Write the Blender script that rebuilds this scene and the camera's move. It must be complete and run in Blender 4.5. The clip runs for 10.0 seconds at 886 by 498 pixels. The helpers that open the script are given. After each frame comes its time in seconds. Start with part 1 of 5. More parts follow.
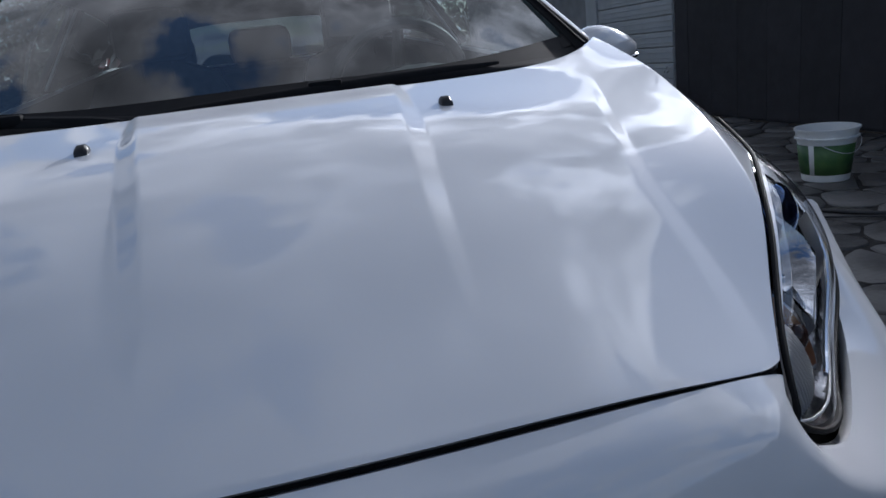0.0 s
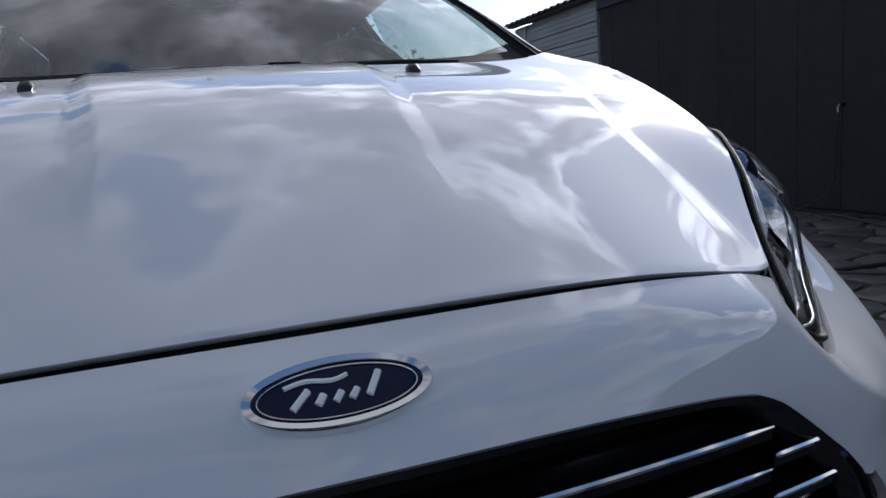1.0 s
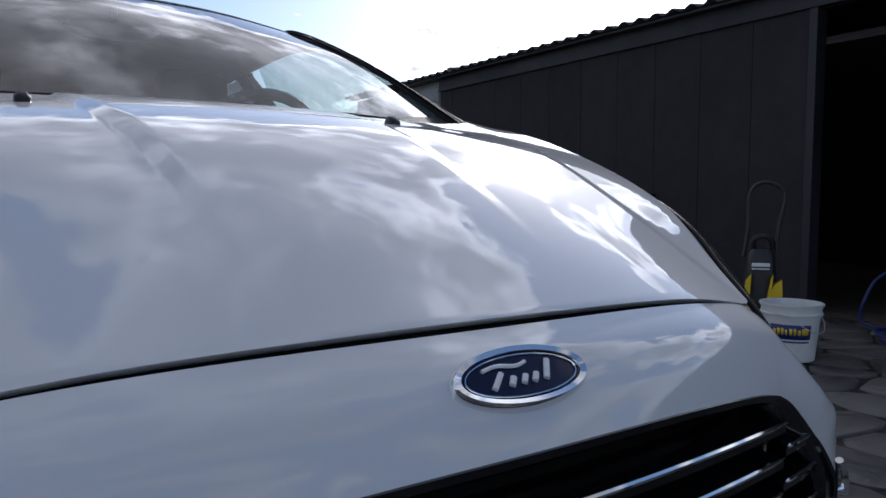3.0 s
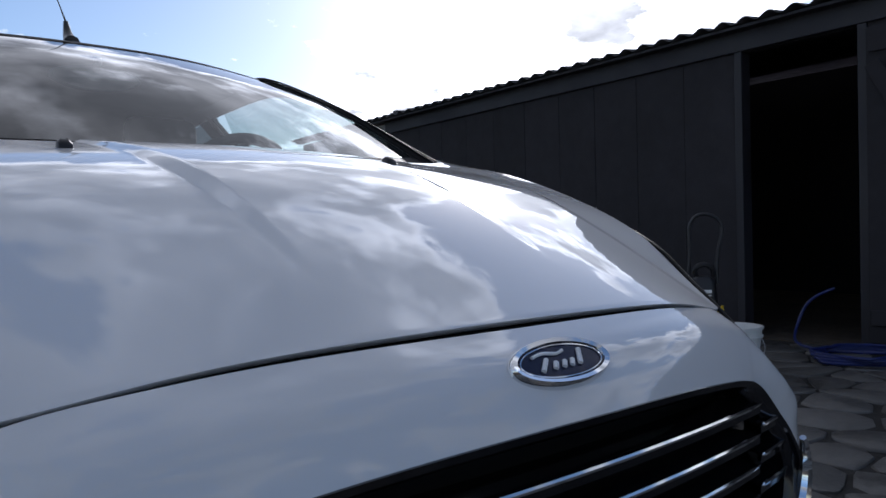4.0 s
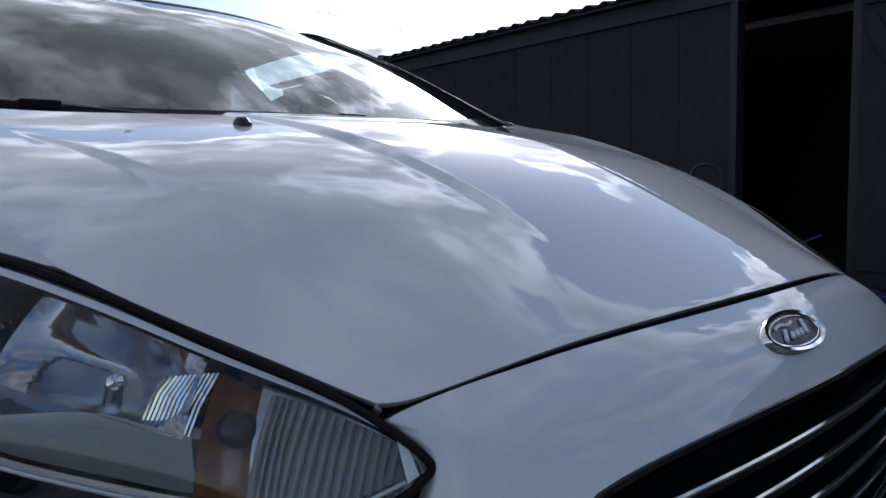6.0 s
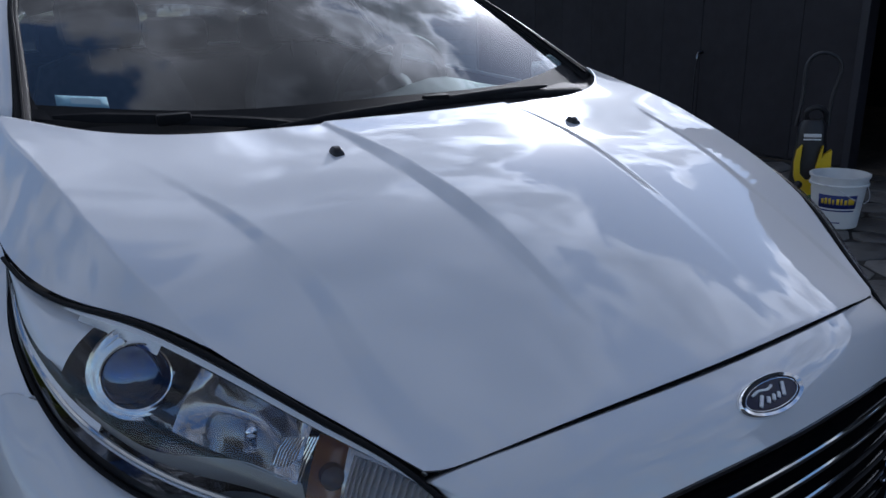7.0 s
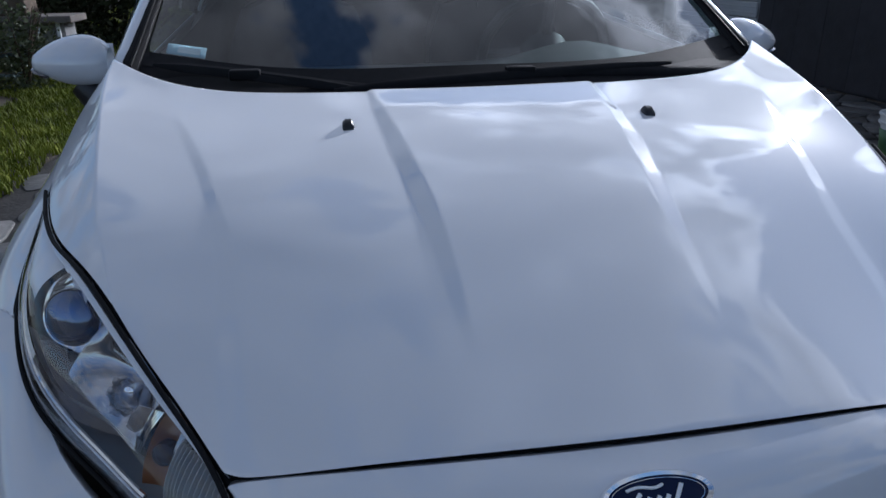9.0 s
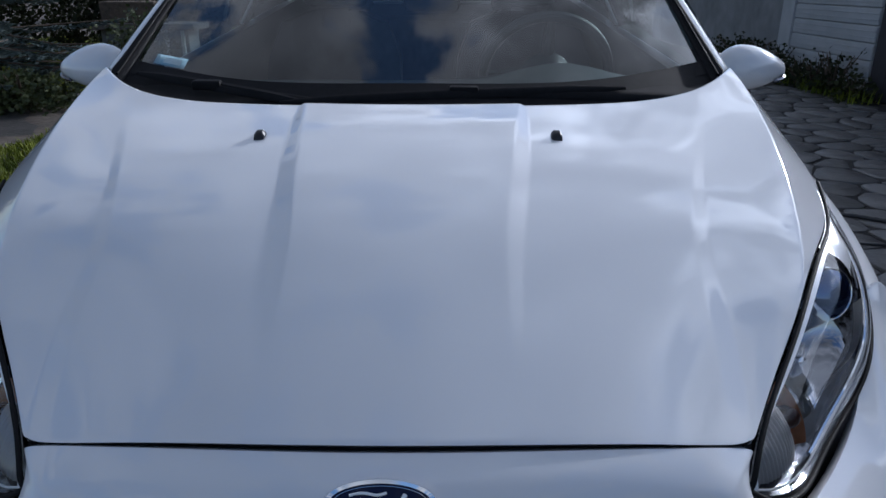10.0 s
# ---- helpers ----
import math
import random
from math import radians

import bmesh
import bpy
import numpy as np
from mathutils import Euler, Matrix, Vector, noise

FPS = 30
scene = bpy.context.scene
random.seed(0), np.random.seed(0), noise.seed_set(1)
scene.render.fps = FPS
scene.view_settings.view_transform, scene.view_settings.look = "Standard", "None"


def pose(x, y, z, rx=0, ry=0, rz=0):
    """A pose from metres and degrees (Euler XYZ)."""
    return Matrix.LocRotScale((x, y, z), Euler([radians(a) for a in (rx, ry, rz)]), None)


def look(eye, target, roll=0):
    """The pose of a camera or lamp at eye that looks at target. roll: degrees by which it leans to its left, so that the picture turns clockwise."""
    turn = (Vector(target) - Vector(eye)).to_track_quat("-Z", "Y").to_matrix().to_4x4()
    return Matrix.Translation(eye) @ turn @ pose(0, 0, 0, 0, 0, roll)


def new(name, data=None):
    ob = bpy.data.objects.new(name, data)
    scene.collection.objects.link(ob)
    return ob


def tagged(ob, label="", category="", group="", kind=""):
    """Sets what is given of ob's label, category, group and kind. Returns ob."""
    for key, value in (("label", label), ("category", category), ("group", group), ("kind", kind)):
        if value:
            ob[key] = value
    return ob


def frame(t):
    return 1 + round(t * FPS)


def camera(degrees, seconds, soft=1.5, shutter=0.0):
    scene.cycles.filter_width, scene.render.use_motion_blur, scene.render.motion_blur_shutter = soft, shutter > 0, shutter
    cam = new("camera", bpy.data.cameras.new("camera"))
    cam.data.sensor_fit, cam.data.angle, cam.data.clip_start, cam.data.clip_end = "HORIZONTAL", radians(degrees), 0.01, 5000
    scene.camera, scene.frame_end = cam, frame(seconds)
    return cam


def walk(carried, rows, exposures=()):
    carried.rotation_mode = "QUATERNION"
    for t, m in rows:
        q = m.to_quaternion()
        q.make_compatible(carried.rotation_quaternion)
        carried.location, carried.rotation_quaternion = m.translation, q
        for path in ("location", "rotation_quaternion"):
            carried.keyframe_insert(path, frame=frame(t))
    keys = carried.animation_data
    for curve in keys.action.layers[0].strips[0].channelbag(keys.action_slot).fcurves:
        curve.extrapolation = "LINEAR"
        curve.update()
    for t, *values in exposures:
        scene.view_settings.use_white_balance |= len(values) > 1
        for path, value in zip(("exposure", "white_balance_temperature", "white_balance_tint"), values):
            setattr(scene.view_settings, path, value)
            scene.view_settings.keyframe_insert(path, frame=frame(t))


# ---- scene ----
cam = camera(64.45, 10.0)
PATH = [
    (0.0, pose(0.004, -0.391, 1.052, 74.23, 6.67, -13.80)),
    (0.5, pose(-0.042, -0.392, 0.945, 76.45, 8.09, -15.60)),
    (1.0, pose(-0.060, -0.377, 0.886, 80.46, 4.37, -19.08)),
    (1.5, pose(-0.117, -0.373, 0.875, 81.39, 2.51, -22.54)),
    (2.0, pose(-0.173, -0.371, 0.878, 81.83, 1.44, -25.15)),
    (2.5, pose(-0.238, -0.367, 0.874, 83.33, -0.45, -28.79)),
    (3.0, pose(-0.301, -0.345, 0.863, 85.57, 0.08, -33.29)),
    (3.2, pose(-0.332, -0.342, 0.861, 86.73, 0.66, -37.38)),
    (4.3, pose(-0.461, -0.393, 0.846, 89.39, 1.57, -38.06)),
    (4.5, pose(-0.480, -0.380, 0.844, 89.91, 1.49, -38.42)),
    (5.0, pose(-0.572, -0.342, 0.824, 91.66, 0.92, -41.04)),
    (5.5, pose(-0.633, -0.287, 0.821, 92.19, 0.99, -42.67)),
    (5.7, pose(-0.656, -0.267, 0.830, 90.07, 1.59, -42.74)),
    (6.8, pose(-0.715, -0.355, 1.150, 71.15, 2.58, -34.69)),
    (7.0, pose(-0.708, -0.408, 1.169, 72.29, 1.98, -32.26)),
    (7.5, pose(-0.660, -0.522, 1.196, 72.08, 2.42, -27.49)),
    (8.0, pose(-0.553, -0.562, 1.214, 70.58, 0.78, -22.52)),
    (8.5, pose(-0.428, -0.501, 1.212, 70.55, 0.29, -13.90)),
    (9.0, pose(-0.286, -0.479, 1.214, 68.00, 0.67, -9.50)),
    (9.5, pose(-0.102, -0.499, 1.233, 67.95, 1.19, -3.15)),
    (10.0, pose(0.064, -0.547, 1.226, 69.14, -0.07, 0.23)),
]
walk(cam, PATH, [(0.0, 0.13, 5800, 13), (1.0, 0.27, 6000, 15), (3.2, 0.33, 6050, 15), (4.5, 0.20, 5850, 14), (5.7, 0.28, 5900, 14), (7.0, 0.21, 5600, 14), (10.0, 0.26, 5550, 13)])

# ---- world, sun ----
SUN_ELEV, SUN_AZ = radians(22.5), radians(45.8)      # azimuth from +y towards +x
sun_dir = Vector((math.sin(SUN_AZ) * math.cos(SUN_ELEV), math.cos(SUN_AZ) * math.cos(SUN_ELEV), math.sin(SUN_ELEV)))
world = bpy.data.worlds.new("sky")
scene.world = world
world.use_nodes = True
wt = world.node_tree
wt.nodes.clear()


def wnode(kind, **values):
    n = wt.nodes.new(kind)
    for k, v in values.items():
        n.inputs[k].default_value = v
    return n


sky = wt.nodes.new("ShaderNodeTexSky")
sky.sky_type = "NISHITA"
sky.sun_disc = False
sky.sun_elevation, sky.sun_rotation = SUN_ELEV, SUN_AZ
sky.air_density, sky.dust_density, sky.ozone_density = 1.0, 0.65, 2.6
coord = wt.nodes.new("ShaderNodeTexCoord")
sep = wt.nodes.new("ShaderNodeSeparateXYZ")
wt.links.new(coord.outputs["Generated"], sep.inputs[0])
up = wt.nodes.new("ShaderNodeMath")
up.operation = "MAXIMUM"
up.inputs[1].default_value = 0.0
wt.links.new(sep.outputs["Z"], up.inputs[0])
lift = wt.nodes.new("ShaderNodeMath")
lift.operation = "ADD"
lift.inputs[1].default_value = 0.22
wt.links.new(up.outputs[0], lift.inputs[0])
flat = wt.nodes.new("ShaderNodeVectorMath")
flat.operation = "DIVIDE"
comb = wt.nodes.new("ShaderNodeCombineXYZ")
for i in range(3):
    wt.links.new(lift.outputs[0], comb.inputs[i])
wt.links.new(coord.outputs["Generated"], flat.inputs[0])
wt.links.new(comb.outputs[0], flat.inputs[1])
clouds = wnode("ShaderNodeTexNoise", Scale=4.2, Detail=12.0, Roughness=0.60, Distortion=0.08)
shift = wt.nodes.new("ShaderNodeVectorMath")
shift.operation = "ADD"
shift.inputs[1].default_value = (3.7, 1.3, 0.0)
wt.links.new(flat.outputs[0], shift.inputs[0])
wt.links.new(shift.outputs[0], clouds.inputs["Vector"])
mask = wt.nodes.new("ShaderNodeValToRGB")
mask.color_ramp.elements[0].position, mask.color_ramp.elements[1].position = 0.455, 0.575


def wmath(op, a, b):
    n = wt.nodes.new("ShaderNodeMath")
    n.operation = op
    for i, v in enumerate((a, b)):
        if isinstance(v, (int, float)):
            n.inputs[i].default_value = v
        else:
            wt.links.new(v, n.inputs[i])
    return n.outputs[0]


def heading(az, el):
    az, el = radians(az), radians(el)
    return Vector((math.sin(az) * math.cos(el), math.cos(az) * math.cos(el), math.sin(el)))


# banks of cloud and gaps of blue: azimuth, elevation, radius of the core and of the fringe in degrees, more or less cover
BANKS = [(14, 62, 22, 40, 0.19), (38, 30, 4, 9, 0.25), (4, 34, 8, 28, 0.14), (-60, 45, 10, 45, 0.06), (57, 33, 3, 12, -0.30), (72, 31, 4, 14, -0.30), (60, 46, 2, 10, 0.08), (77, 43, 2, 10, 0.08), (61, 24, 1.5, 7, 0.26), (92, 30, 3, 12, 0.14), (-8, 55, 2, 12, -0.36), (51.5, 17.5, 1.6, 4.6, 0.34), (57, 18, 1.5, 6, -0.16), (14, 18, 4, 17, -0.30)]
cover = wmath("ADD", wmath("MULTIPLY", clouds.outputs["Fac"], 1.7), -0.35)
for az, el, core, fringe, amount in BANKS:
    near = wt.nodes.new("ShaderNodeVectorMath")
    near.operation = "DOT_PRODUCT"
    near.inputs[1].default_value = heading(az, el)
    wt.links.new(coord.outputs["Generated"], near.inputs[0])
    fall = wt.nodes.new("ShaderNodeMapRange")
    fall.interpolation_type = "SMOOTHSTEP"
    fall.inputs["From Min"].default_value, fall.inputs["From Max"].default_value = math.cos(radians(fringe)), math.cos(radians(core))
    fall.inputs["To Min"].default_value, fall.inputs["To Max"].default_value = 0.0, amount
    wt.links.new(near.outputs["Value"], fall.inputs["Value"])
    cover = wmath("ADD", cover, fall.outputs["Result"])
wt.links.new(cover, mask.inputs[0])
tone = wnode("ShaderNodeTexNoise", Scale=4.6, Detail=8.0, Roughness=0.55)
wt.links.new(shift.outputs[0], tone.inputs["Vector"])
shade = wt.nodes.new("ShaderNodeValToRGB")
shade.color_ramp.elements[0].position, shade.color_ramp.elements[1].position = 0.38, 0.66
shade.color_ramp.elements[0].color = (1.9, 1.98, 2.12, 1)
shade.color_ramp.elements[1].color = (4.8, 4.88, 5.05, 1)
wt.links.new(tone.outputs["Fac"], shade.inputs[0])
# clouds towards the sun shine, as thin cloud does
toward = wt.nodes.new("ShaderNodeVectorMath")
toward.operation = "DOT_PRODUCT"
toward.inputs[1].default_value = sun_dir
wt.links.new(coord.outputs["Generated"], toward.inputs[0])
pos = wt.nodes.new("ShaderNodeMath")
pos.operation = "MAXIMUM"
pos.inputs[1].default_value = 0.0
wt.links.new(toward.outputs["Value"], pos.inputs[0])
power = wt.nodes.new("ShaderNodeMath")
power.operation = "POWER"
power.inputs[1].default_value = 2.0
wt.links.new(pos.outputs[0], power.inputs[0])
gain = wt.nodes.new("ShaderNodeMath")
gain.operation = "MULTIPLY_ADD"
gain.inputs[1].default_value, gain.inputs[2].default_value = 0.60, 0.74
wt.links.new(power.outputs[0], gain.inputs[0])
bright = wt.nodes.new("ShaderNodeVectorMath")
bright.operation = "SCALE"
wt.links.new(shade.outputs[0], bright.inputs[0])
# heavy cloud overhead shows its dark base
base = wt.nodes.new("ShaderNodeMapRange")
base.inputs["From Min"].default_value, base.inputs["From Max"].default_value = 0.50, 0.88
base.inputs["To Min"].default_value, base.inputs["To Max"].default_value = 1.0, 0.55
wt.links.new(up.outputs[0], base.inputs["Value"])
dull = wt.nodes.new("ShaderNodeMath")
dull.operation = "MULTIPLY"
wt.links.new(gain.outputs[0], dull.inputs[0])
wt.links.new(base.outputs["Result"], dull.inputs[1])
# thin cloud shines towards the sun, thick cores are grey
depth = wt.nodes.new("ShaderNodeMapRange")
depth.inputs["From Min"].default_value, depth.inputs["From Max"].default_value = 0.52, 0.78
depth.inputs["To Min"].default_value, depth.inputs["To Max"].default_value = 1.0, 0.0
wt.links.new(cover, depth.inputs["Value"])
shine = wmath("MULTIPLY", wmath("MULTIPLY", wmath("POWER", pos.outputs[0], 4.0), 5.0), depth.outputs["Result"])
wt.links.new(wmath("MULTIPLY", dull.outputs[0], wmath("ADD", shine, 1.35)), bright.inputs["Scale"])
mixc = wt.nodes.new("ShaderNodeMix")
mixc.data_type = "RGBA"
wt.links.new(mask.outputs["Color"], mixc.inputs["Factor"])
wt.links.new(sky.outputs[0], mixc.inputs["A"])
wt.links.new(bright.outputs[0], mixc.inputs["B"])
# the haze round the sun: a small bright disc of mist in a wide glow
glow = None
for sharp, level in ((3500.0, 5000.0), (500.0, 45.0), (40.0, 2.5)):
    lobe = wmath("MULTIPLY", wmath("POWER", pos.outputs[0], sharp), level)
    glow = lobe if glow is None else wmath("ADD", glow, lobe)
halo = wt.nodes.new("ShaderNodeVectorMath")
halo.operation = "SCALE"
halo.inputs[0].default_value = (1.0, 0.97, 0.91)
wt.links.new(glow, halo.inputs["Scale"])
total = wt.nodes.new("ShaderNodeVectorMath")
total.operation = "ADD"
wt.links.new(mixc.outputs["Result"], total.inputs[0])
wt.links.new(halo.outputs[0], total.inputs[1])
bg = wnode("ShaderNodeBackground", Strength=0.105)
wt.links.new(total.outputs[0], bg.inputs["Color"])
wout = wt.nodes.new("ShaderNodeOutputWorld")
wt.links.new(bg.outputs[0], wout.inputs[0])

sun = new("sun", bpy.data.lights.new("sun", "SUN"))
sun.data.energy, sun.data.angle, sun.data.color = 2.0, radians(0.53), (1.0, 0.95, 0.88)
sun.matrix_world = look(sun_dir * 30, (0, 0, 0))

# ---- materials ----
def mat(name, color, rough=0.5, metal=0.0, vary=0.0, scale=20.0, bump=0.0, bump_scale=60.0, coat=0.0, spec=0.5, second=None, detail=6.0, rough_vary=0.0, random_piece=0.0):
    """A principled surface with noise in its colour at two scales, in its roughness and in its relief."""
    m = bpy.data.materials.new(name)
    m.use_nodes = True
    t = m.node_tree
    b = t.nodes["Principled BSDF"]
    b.inputs["Base Color"].default_value = (*color, 1)
    b.inputs["Roughness"].default_value = rough
    b.inputs["Metallic"].default_value = metal
    b.inputs["Coat Weight"].default_value = coat
    b.inputs["Coat Roughness"].default_value = 0.02
    b.inputs["Coat IOR"].default_value = 1.85
    b.inputs["Specular IOR Level"].default_value = spec
    co = t.nodes.new("ShaderNodeTexCoord")
    if vary > 0 or second or rough_vary > 0:
        big = t.nodes.new("ShaderNodeTexNoise")
        big.inputs["Scale"].default_value, big.inputs["Detail"].default_value = scale * 0.22, detail
        fine = t.nodes.new("ShaderNodeTexNoise")
        fine.inputs["Scale"].default_value, fine.inputs["Detail"].default_value = scale, detail
        for n in (big, fine):
            t.links.new(co.outputs["Object"], n.inputs["Vector"])
        both = t.nodes.new("ShaderNodeMath")
        both.operation = "ADD"
        t.links.new(big.outputs["Fac"], both.inputs[0])
        t.links.new(fine.outputs["Fac"], both.inputs[1])
        last = both
        if random_piece > 0:
            info = t.nodes.new("ShaderNodeObjectInfo")
            mul = t.nodes.new("ShaderNodeMath")
            mul.operation = "MULTIPLY_ADD"
            mul.inputs[1].default_value = random_piece
            t.links.new(info.outputs["Random"], mul.inputs[0])
            t.links.new(both.outputs[0], mul.inputs[2])
            last = mul
        ramp = t.nodes.new("ShaderNodeMapRange")
        ramp.inputs["From Min"].default_value, ramp.inputs["From Max"].default_value = 0.7, 1.3 + random_piece
        t.links.new(last.outputs[0], ramp.inputs["Value"])
        mx = t.nodes.new("ShaderNodeMix")
        mx.data_type = "RGBA"
        lo = tuple(c * (1 - vary) for c in color)
        hi = second if second else tuple(min(1, c * (1 + vary)) for c in color)
        mx.inputs["A"].default_value, mx.inputs["B"].default_value = (*lo, 1), (*hi, 1)
        t.links.new(ramp.outputs["Result"], mx.inputs["Factor"])
        t.links.new(mx.outputs["Result"], b.inputs["Base Color"])
        if rough_vary > 0:
            rr = t.nodes.new("ShaderNodeMapRange")
            rr.inputs["From Min"].default_value, rr.inputs["From Max"].default_value = 0.7, 1.3
            rr.inputs["To Min"].default_value, rr.inputs["To Max"].default_value = max(0.02, rough - rough_vary), min(1, rough + rough_vary)
            t.links.new(both.outputs[0], rr.inputs["Value"])
            t.links.new(rr.outputs["Result"], b.inputs["Roughness"])
    if bump > 0:
        n = t.nodes.new("ShaderNodeTexNoise")
        n.inputs["Scale"].default_value, n.inputs["Detail"].default_value = bump_scale, 6
        t.links.new(co.outputs["Object"], n.inputs["Vector"])
        bp = t.nodes.new("ShaderNodeBump")
        bp.inputs["Strength"].default_value, bp.inputs["Distance"].default_value = 1.0, bump
        t.links.new(n.outputs["Fac"], bp.inputs["Height"])
        t.links.new(bp.outputs[0], b.inputs["Normal"])
    return m


def clear_glass(name, tint, f0=0.05, haze=0.0, sheen=(1.0, 1.0, 1.0)):
    """A thin pane: tinted see-through with a reflection that grows towards grazing views, alike from both sides."""
    m = bpy.data.materials.new(name)
    m.use_nodes = True
    t = m.node_tree
    t.nodes.clear()
    tr = t.nodes.new("ShaderNodeBsdfTransparent")
    tr.inputs[0].default_value = (*tint, 1)
    gl = t.nodes.new("ShaderNodeBsdfGlossy")
    gl.inputs["Roughness"].default_value = haze
    gl.inputs["Color"].default_value = (*sheen, 1)
    lw = t.nodes.new("ShaderNodeLayerWeight")
    lw.inputs["Blend"].default_value = 0.5
    pw = t.nodes.new("ShaderNodeMath")
    pw.operation = "POWER"
    pw.inputs[1].default_value = 5.0
    ma = t.nodes.new("ShaderNodeMath")
    ma.operation = "MULTIPLY_ADD"
    ma.inputs[1].default_value, ma.inputs[2].default_value = 1 - f0, f0
    mx = t.nodes.new("ShaderNodeMixShader")
    out = t.nodes.new("ShaderNodeOutputMaterial")
    t.links.new(lw.outputs["Facing"], pw.inputs[0])
    t.links.new(pw.outputs[0], ma.inputs[0])
    t.links.new(ma.outputs[0], mx.inputs[0])
    t.links.new(tr.outputs[0], mx.inputs[1])
    t.links.new(gl.outputs[0], mx.inputs[2])
    t.links.new(mx.outputs[0], out.inputs[0])
    return m


def clear_plastic(name, color, share, rough):
    """Frosted clear plastic: part of the light passes through, the rest shines off."""
    m = mat(name, color, rough, vary=0.06, scale=60)
    t = m.node_tree
    tl = t.nodes.new("ShaderNodeBsdfTranslucent")
    tl.inputs["Color"].default_value = (*color, 1)
    mx = t.nodes.new("ShaderNodeMixShader")
    mx.inputs[0].default_value = share
    t.links.new(t.nodes["Principled BSDF"].outputs[0], mx.inputs[1])
    t.links.new(tl.outputs[0], mx.inputs[2])
    t.links.new(mx.outputs[0], t.nodes["Material Output"].inputs[0])
    return m


PAINT = mat("white_paint", (0.69, 0.70, 0.72), 0.6, coat=1.0, spec=0.0, vary=0.015, scale=3.0)
GAP = mat("black_gap", (0.006, 0.006, 0.007), 0.8)
RUBBER = mat("black_rubber", (0.011, 0.011, 0.012), 0.65, vary=0.2, scale=60, spec=0.10)
TRIM = mat("black_plastic", (0.012, 0.012, 0.014), 0.35, vary=0.2, scale=80, bump=0.0002, bump_scale=300)
GLOSS = mat("gloss_black", (0.006, 0.006, 0.008), 0.12, vary=0.1, scale=30)
CHROME = mat("chrome", (0.86, 0.87, 0.88), 0.06, 1.0, vary=0.03, scale=40)
SATIN = mat("satin_silver", (0.62, 0.63, 0.65), 0.28, 0.3, vary=0.05, scale=60)
BADGE = mat("badge_blue", (0.003, 0.006, 0.034), 0.25, coat=0.2, spec=0.2, vary=0.1, scale=50)
GLASS = clear_glass("window_glass", (0.60, 0.68, 0.68), 0.085)
TINTED = clear_glass("tinted_rear_glass", (0.10, 0.11, 0.12), 0.05)
LENS = clear_glass("lens_cover", (0.95, 0.96, 0.97), 0.045)
PLATE = mat("bright_plate", (0.88, 0.88, 0.88), 0.24, 0.15, vary=0.04, scale=40)
SMOKE = mat("smoked_chrome", (0.15, 0.155, 0.17), 0.08, 1.0, vary=0.1, scale=30, bump=0.0012, bump_scale=38)
WHITEP = mat("white_lamp_plastic", (0.86, 0.87, 0.88), 0.3, 0.0, vary=0.03, scale=40)
BROWN = mat("brown_bulb", (0.035, 0.016, 0.012), 0.2, vary=0.2, scale=60)
RIB = clear_plastic("ribbed_clear_plastic", (0.64, 0.63, 0.62), 0.6, 0.12)
DULL = mat("dull_silver", (0.42, 0.41, 0.40), 0.16, 0.8, vary=0.1, scale=60, bump=0.0003, bump_scale=60)
DIMCHROME = mat("dim_chrome", (0.42, 0.43, 0.46), 0.08, 1.0, vary=0.05, scale=40, bump=0.0010, bump_scale=45)
BULB = clear_glass("projector_glass", (0.20, 0.32, 0.62), 0.24, sheen=(0.45, 0.62, 1.0))
PALE = mat("pale_reflector", (0.80, 0.81, 0.83), 0.22, 0.25, vary=0.05, scale=60)
AMBER = mat("amber_plastic", (0.22, 0.08, 0.03), 0.25, vary=0.2, scale=70, coat=0.5)
BEZEL = mat("grey_bezel", (0.66, 0.66, 0.65), 0.26, 0.4, vary=0.05, scale=60)
INNER = mat("interior_plastic", (0.04, 0.041, 0.042), 0.6, vary=0.2, scale=30)
FABRIC = mat("seat_fabric", (0.035, 0.035, 0.04), 0.9, vary=0.3, scale=50)
LINER = mat("headliner", (0.42, 0.41, 0.39), 0.9, vary=0.1, scale=60)
TYRE = mat("tyre_rubber", (0.02, 0.02, 0.02), 0.75, vary=0.3, scale=60, bump=0.001, bump_scale=200)
ALLOY = mat("alloy", (0.5, 0.5, 0.52), 0.3, 0.9, vary=0.06, scale=30)
STICK = mat("sticker_blue", (0.48, 0.68, 0.80), 0.5, vary=0.1, scale=90)
STICKW = mat("sticker_white", (0.85, 0.88, 0.90), 0.5, vary=0.06, scale=90)
MIRROR = mat("mirror_glass", (0.9, 0.9, 0.9), 0.02, 1.0)

SHEDM = mat("dark_metal_sheet", (0.020, 0.019, 0.024), 0.55, vary=0.3, scale=6, bump=0.001, bump_scale=40, rough_vary=0.15)
SHEDW = mat("dark_brown_wood", (0.019, 0.017, 0.020), 0.8, vary=0.4, scale=9, bump=0.002, bump_scale=30, random_piece=0.3)
ROOFM = mat("roof_sheet", (0.05, 0.048, 0.05), 0.55, vary=0.3, scale=8, bump=0.001)
STONE = mat("paving_stone", (0.075, 0.073, 0.070), 0.5, vary=0.45, scale=14, bump=0.006, bump_scale=30, random_piece=0.8, rough_vary=0.2, second=(0.165, 0.158, 0.15))
JOINT = mat("paving_joint", (0.040, 0.038, 0.036), 0.85, vary=0.4, scale=18, bump=0.006, bump_scale=60, spec=0.2)
SOIL = mat("soil", (0.055, 0.042, 0.030), 0.95, vary=0.5, scale=8, bump=0.02, bump_scale=14)
